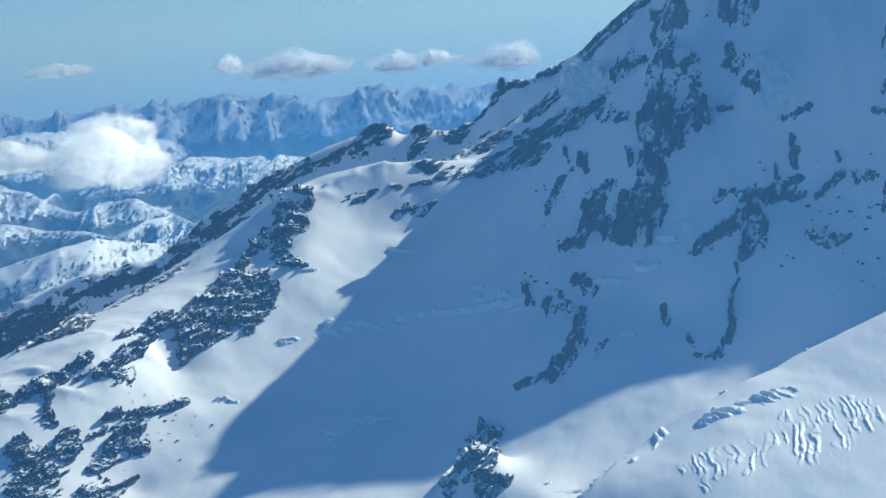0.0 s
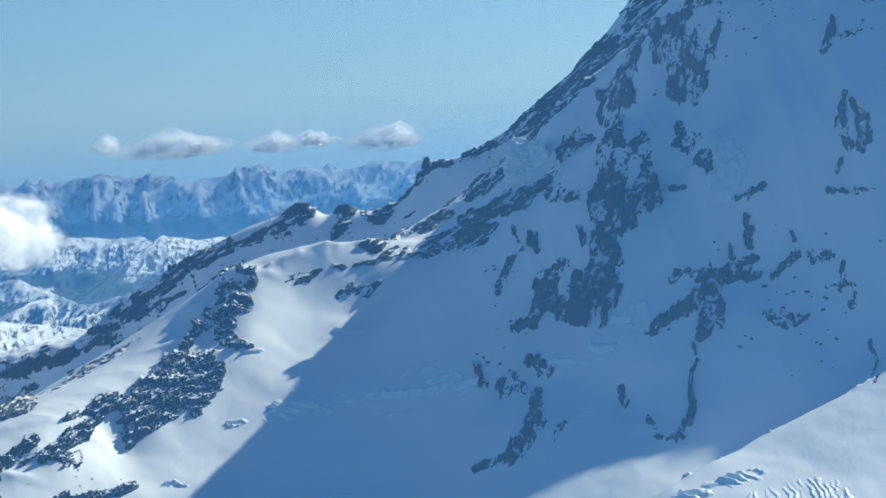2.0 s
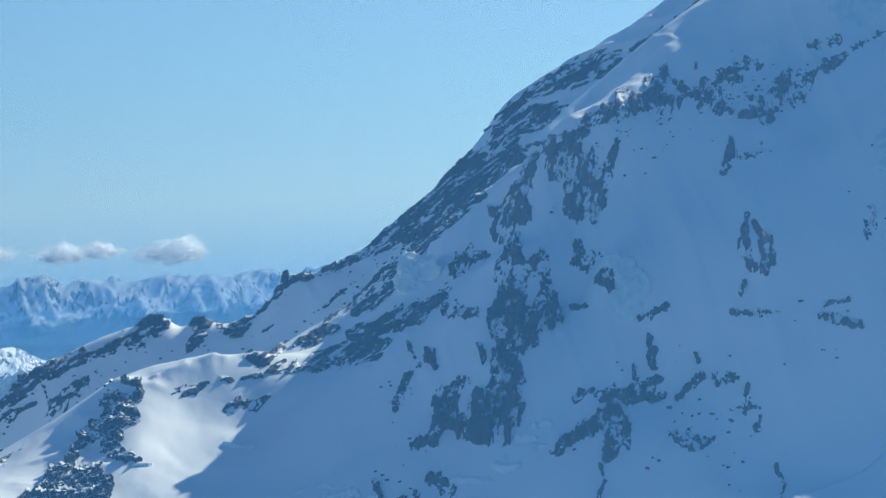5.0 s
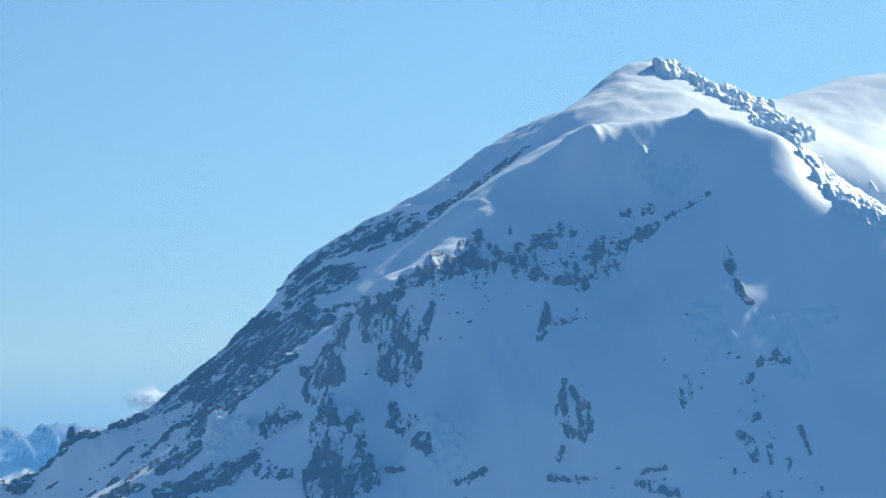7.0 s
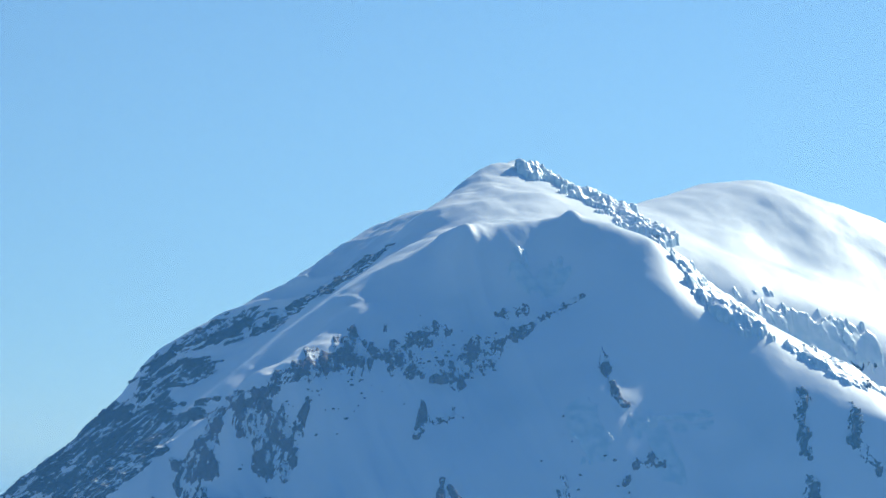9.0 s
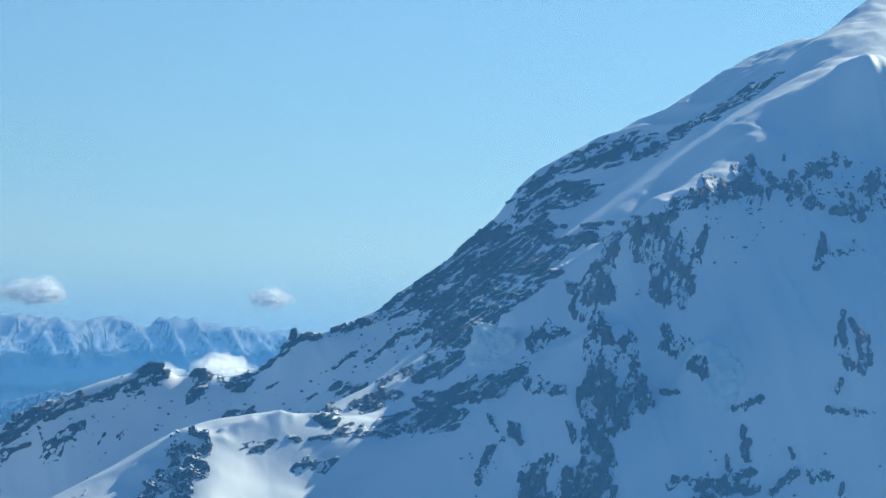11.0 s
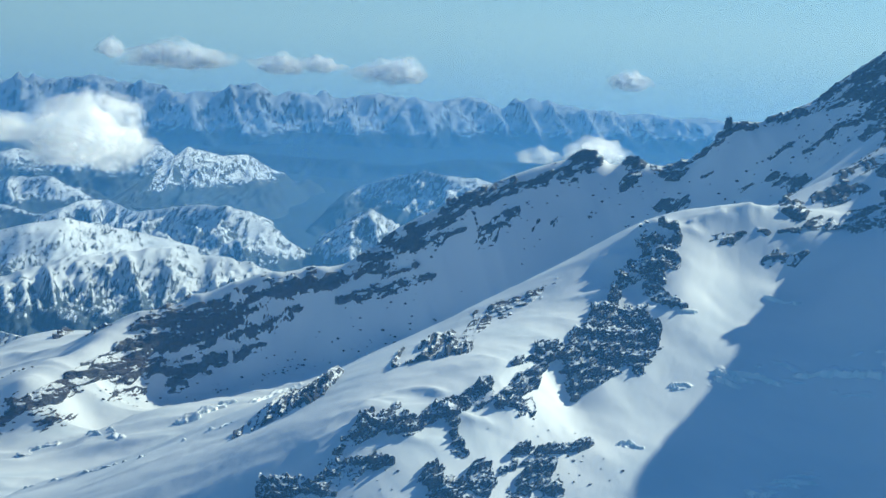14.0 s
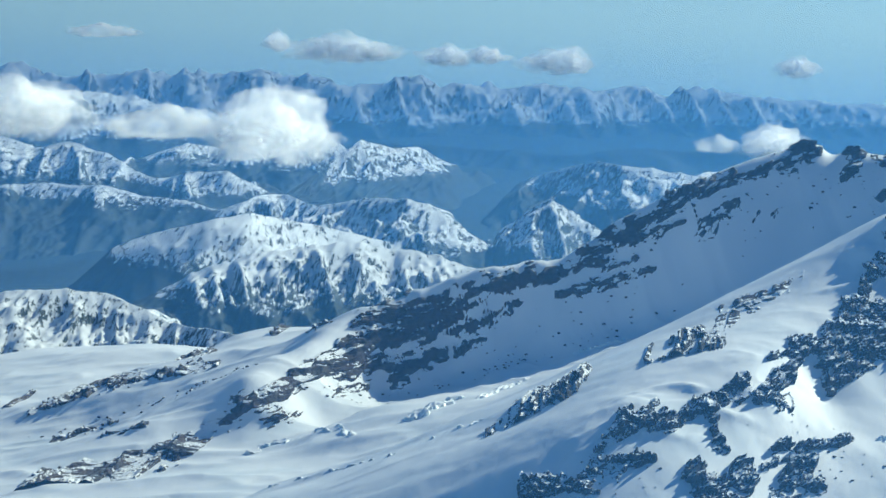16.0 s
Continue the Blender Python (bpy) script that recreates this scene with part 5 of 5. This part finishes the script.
serac([(-169.6, 720.6), (-165.5, 728.5), (-161.7, 739.2)], 2.2, 0.90, 'blue serac step in the valley glacier', 1.6)
icefall([(-154.3, 733.7), (-150.6, 747.8), (-146.5, 763.0)], 2.2, 0.50, 'blue crevasses in the valley glacier', 1.2)
icefall([(-145.4, 568.5), (-142.0, 569.1), (-137.5, 564.4)], 2.0, 0.45, 'sunlit icefall in the valley glacier', 1.0)
icefall([(-197.6, 733.8), (-189.7, 722.5), (-183.7, 712.4)], 2.2, 0.50, 'blue crevasses in the valley glacier', 1.4)
serac([(-212.4, 724.7), (-208.9, 730.2), (-205.0, 729.5)], 1.8, 0.80, 'blue serac step in the valley glacier', 1.8)
icefall([(-185.2, 599.4), (-180.9, 599.5), (-174.4, 590.2)], 0.8, 0.40, 'small crevasse line in sunlit snow', 1.3)
icefall([(-173.5, 592.0), (-162.7, 584.7), (-152.7, 563.5)], 0.5, 0.35, 'small crevasse line in sunlit snow', 1.3)
icefall([(35.9, 554.5), (33.5, 549.5), (29.9, 547.6)], 2.5, 0.80, 'pale icefall tumbling below the rock rib', 1.3)
icefall([(39.4, 554.7), (36.9, 549.8)], 1.8, 0.60, 'pale icefall tumbling below the rock rib', 1.3)
icefall([(18.2, 550.6), (22.9, 547.4), (27.6, 547.3)], 2.3, 0.50, 'pale icefall on the shaded face', 1.2)
icefall([(21.1, 527.5), (26.5, 531.0), (30.9, 533.9)], 1.3, 0.45, 'pale icefall on the shaded face', 1.2)
serac([(53.9, 583.2), (56.7, 578.6), (58.3, 576.0)], 3.1, 1.10, 'hanging ice cliff beside dark rock', 1.4)
serac([(55.8, 574.9), (59.3, 573.9), (57.9, 572.3)], 2.1, 1.00, 'hanging ice cliff beside dark rock', 1.4)
serac([(116.6, 594.1), (117.4, 589.4)], 3.6, 0.40, 'blue ice bulge on the upper face', 2.2)
serac([(128.6, 593.5), (132.3, 591.2), (133.1, 586.9)], 2.9, 0.40, 'blue ice bulge on the upper face', 2.0)
serac([(111.1, 634.9), (109.3, 632.3), (114.0, 633.7), (119.9, 637.0)], 2.1, 0.80, 'hanging ice cliff under the summit', 1.5)
icefall([(-34.2, 589.5), (-28.3, 591.4), (-22.6, 589.1)], 1.2, 0.50, 'blue crevasse lips in sunlit snow', 1.1)
icefall([(-47.7, 556.8), (-42.1, 559.4), (-36.6, 559.8)], 0.9, 0.50, 'blue crevasse lips in sunlit snow', 1.1)
icefall([(-47.0, 577.9), (-40.1, 581.3), (-36.6, 584.8)], 0.6, 0.40, 'blue crevasse lips in sunlit snow', 1.1)
icefall([(-57.2, 535.5), (-52.3, 537.2)], 1.5, 0.60, 'sunken blue crevasse hollow in sunlit snow', 1.0)
scatter('loose_stones', 'scattered dark stones on the shaded ridge slope', 'stones on the snow', [(-132.3, 822.5), (-101.4, 823.1), (-77.2, 829.5), (-52.5, 830.3), (-28.2, 821.3), (-8.1, 804.1)], 10.6, 120, 0.4, 500)
scatter('loose_stones', 'scattered dark stones on the steep ridge', 'stones on the snow', [(-12.6, 816.3), (5.2, 798.0), (23.6, 768.3)], 10.2, 90, 0.5, 501)
scatter('loose_stones', 'scattered dark stones below the low ridge', 'stones on the snow', [(-205.0, 775.4), (-175.8, 793.7), (-146.5, 803.9), (-114.7, 808.2)], 11.5, 120, 0.4, 502)
scatter('loose_stones', 'scattered stones on the shaded snow face', 'stones on the snow', [(6.7, 584.3), (12.7, 565.3), (6.8, 560.9)], 7.3, 27, 0.3, 503)
scatter('loose_stones', 'scattered stones on the shaded snow face', 'stones on the snow', [(60.8, 567.0), (69.5, 558.5), (76.6, 548.7), (62.2, 545.3)], 8.9, 40, 0.4, 504)
scatter('loose_stones', 'scattered stones under the cliff band', 'stones on the snow', [(42.6, 608.9), (62.8, 610.7), (82.0, 614.6), (101.6, 618.7)], 7.9, 120, 0.3, 505)
scatter('loose_stones', 'scattered stones on the upper snow face', 'stones on the snow', [(115.9, 594.1), (122.3, 579.5), (127.8, 567.6), (103.9, 564.8), (80.9, 565.5)], 11.1, 36, 0.3, 506)
scatter('loose_stones', 'stones strewn over sunlit snow below the crags', 'stones on the snow', [(-84.4, 527.1), (-73.8, 528.4), (-66.2, 527.4), (-62.9, 522.9)], 7.6, 35, 0.2, 507)
scatter('loose_stones', 'stones strewn over sunlit snow below the crags', 'stones on the snow', [(-98.5, 507.8), (-112.8, 500.3), (-92.6, 500.2)], 6.5, 20, 0.2, 508)
scatter('loose_stones', 'stones strewn over the low snowfield', 'stones on the snow', [(-283.1, 791.5), (-250.0, 791.2), (-223.6, 780.7)], 7.6, 70, 0.5, 509)
rock_tooth(-73.5, 838, 8.5, 4.0, 2.4, 0.3, 3, "dark wedge of rock jutting from the ridge crest")
rock_tooth(-59, 837, 5.5, 3.5, 1.8, 0.25, 5, "small dark tooth on the ridge crest")
ice_block(13.2, 620, 10.5, 6.5, 6.0, 4, 'hanging blue-white ice cliff on the ridge')
rock_tooth(-31, 828.5, 2.8, 3.0, 2.6, 0.05, 8, "upright square rock spike on the ridge crest")
rock_tooth(-46, 830, 6.0, 4.0, 2.2, 0.3, 11, "blocky dark rock on the ridge crest")
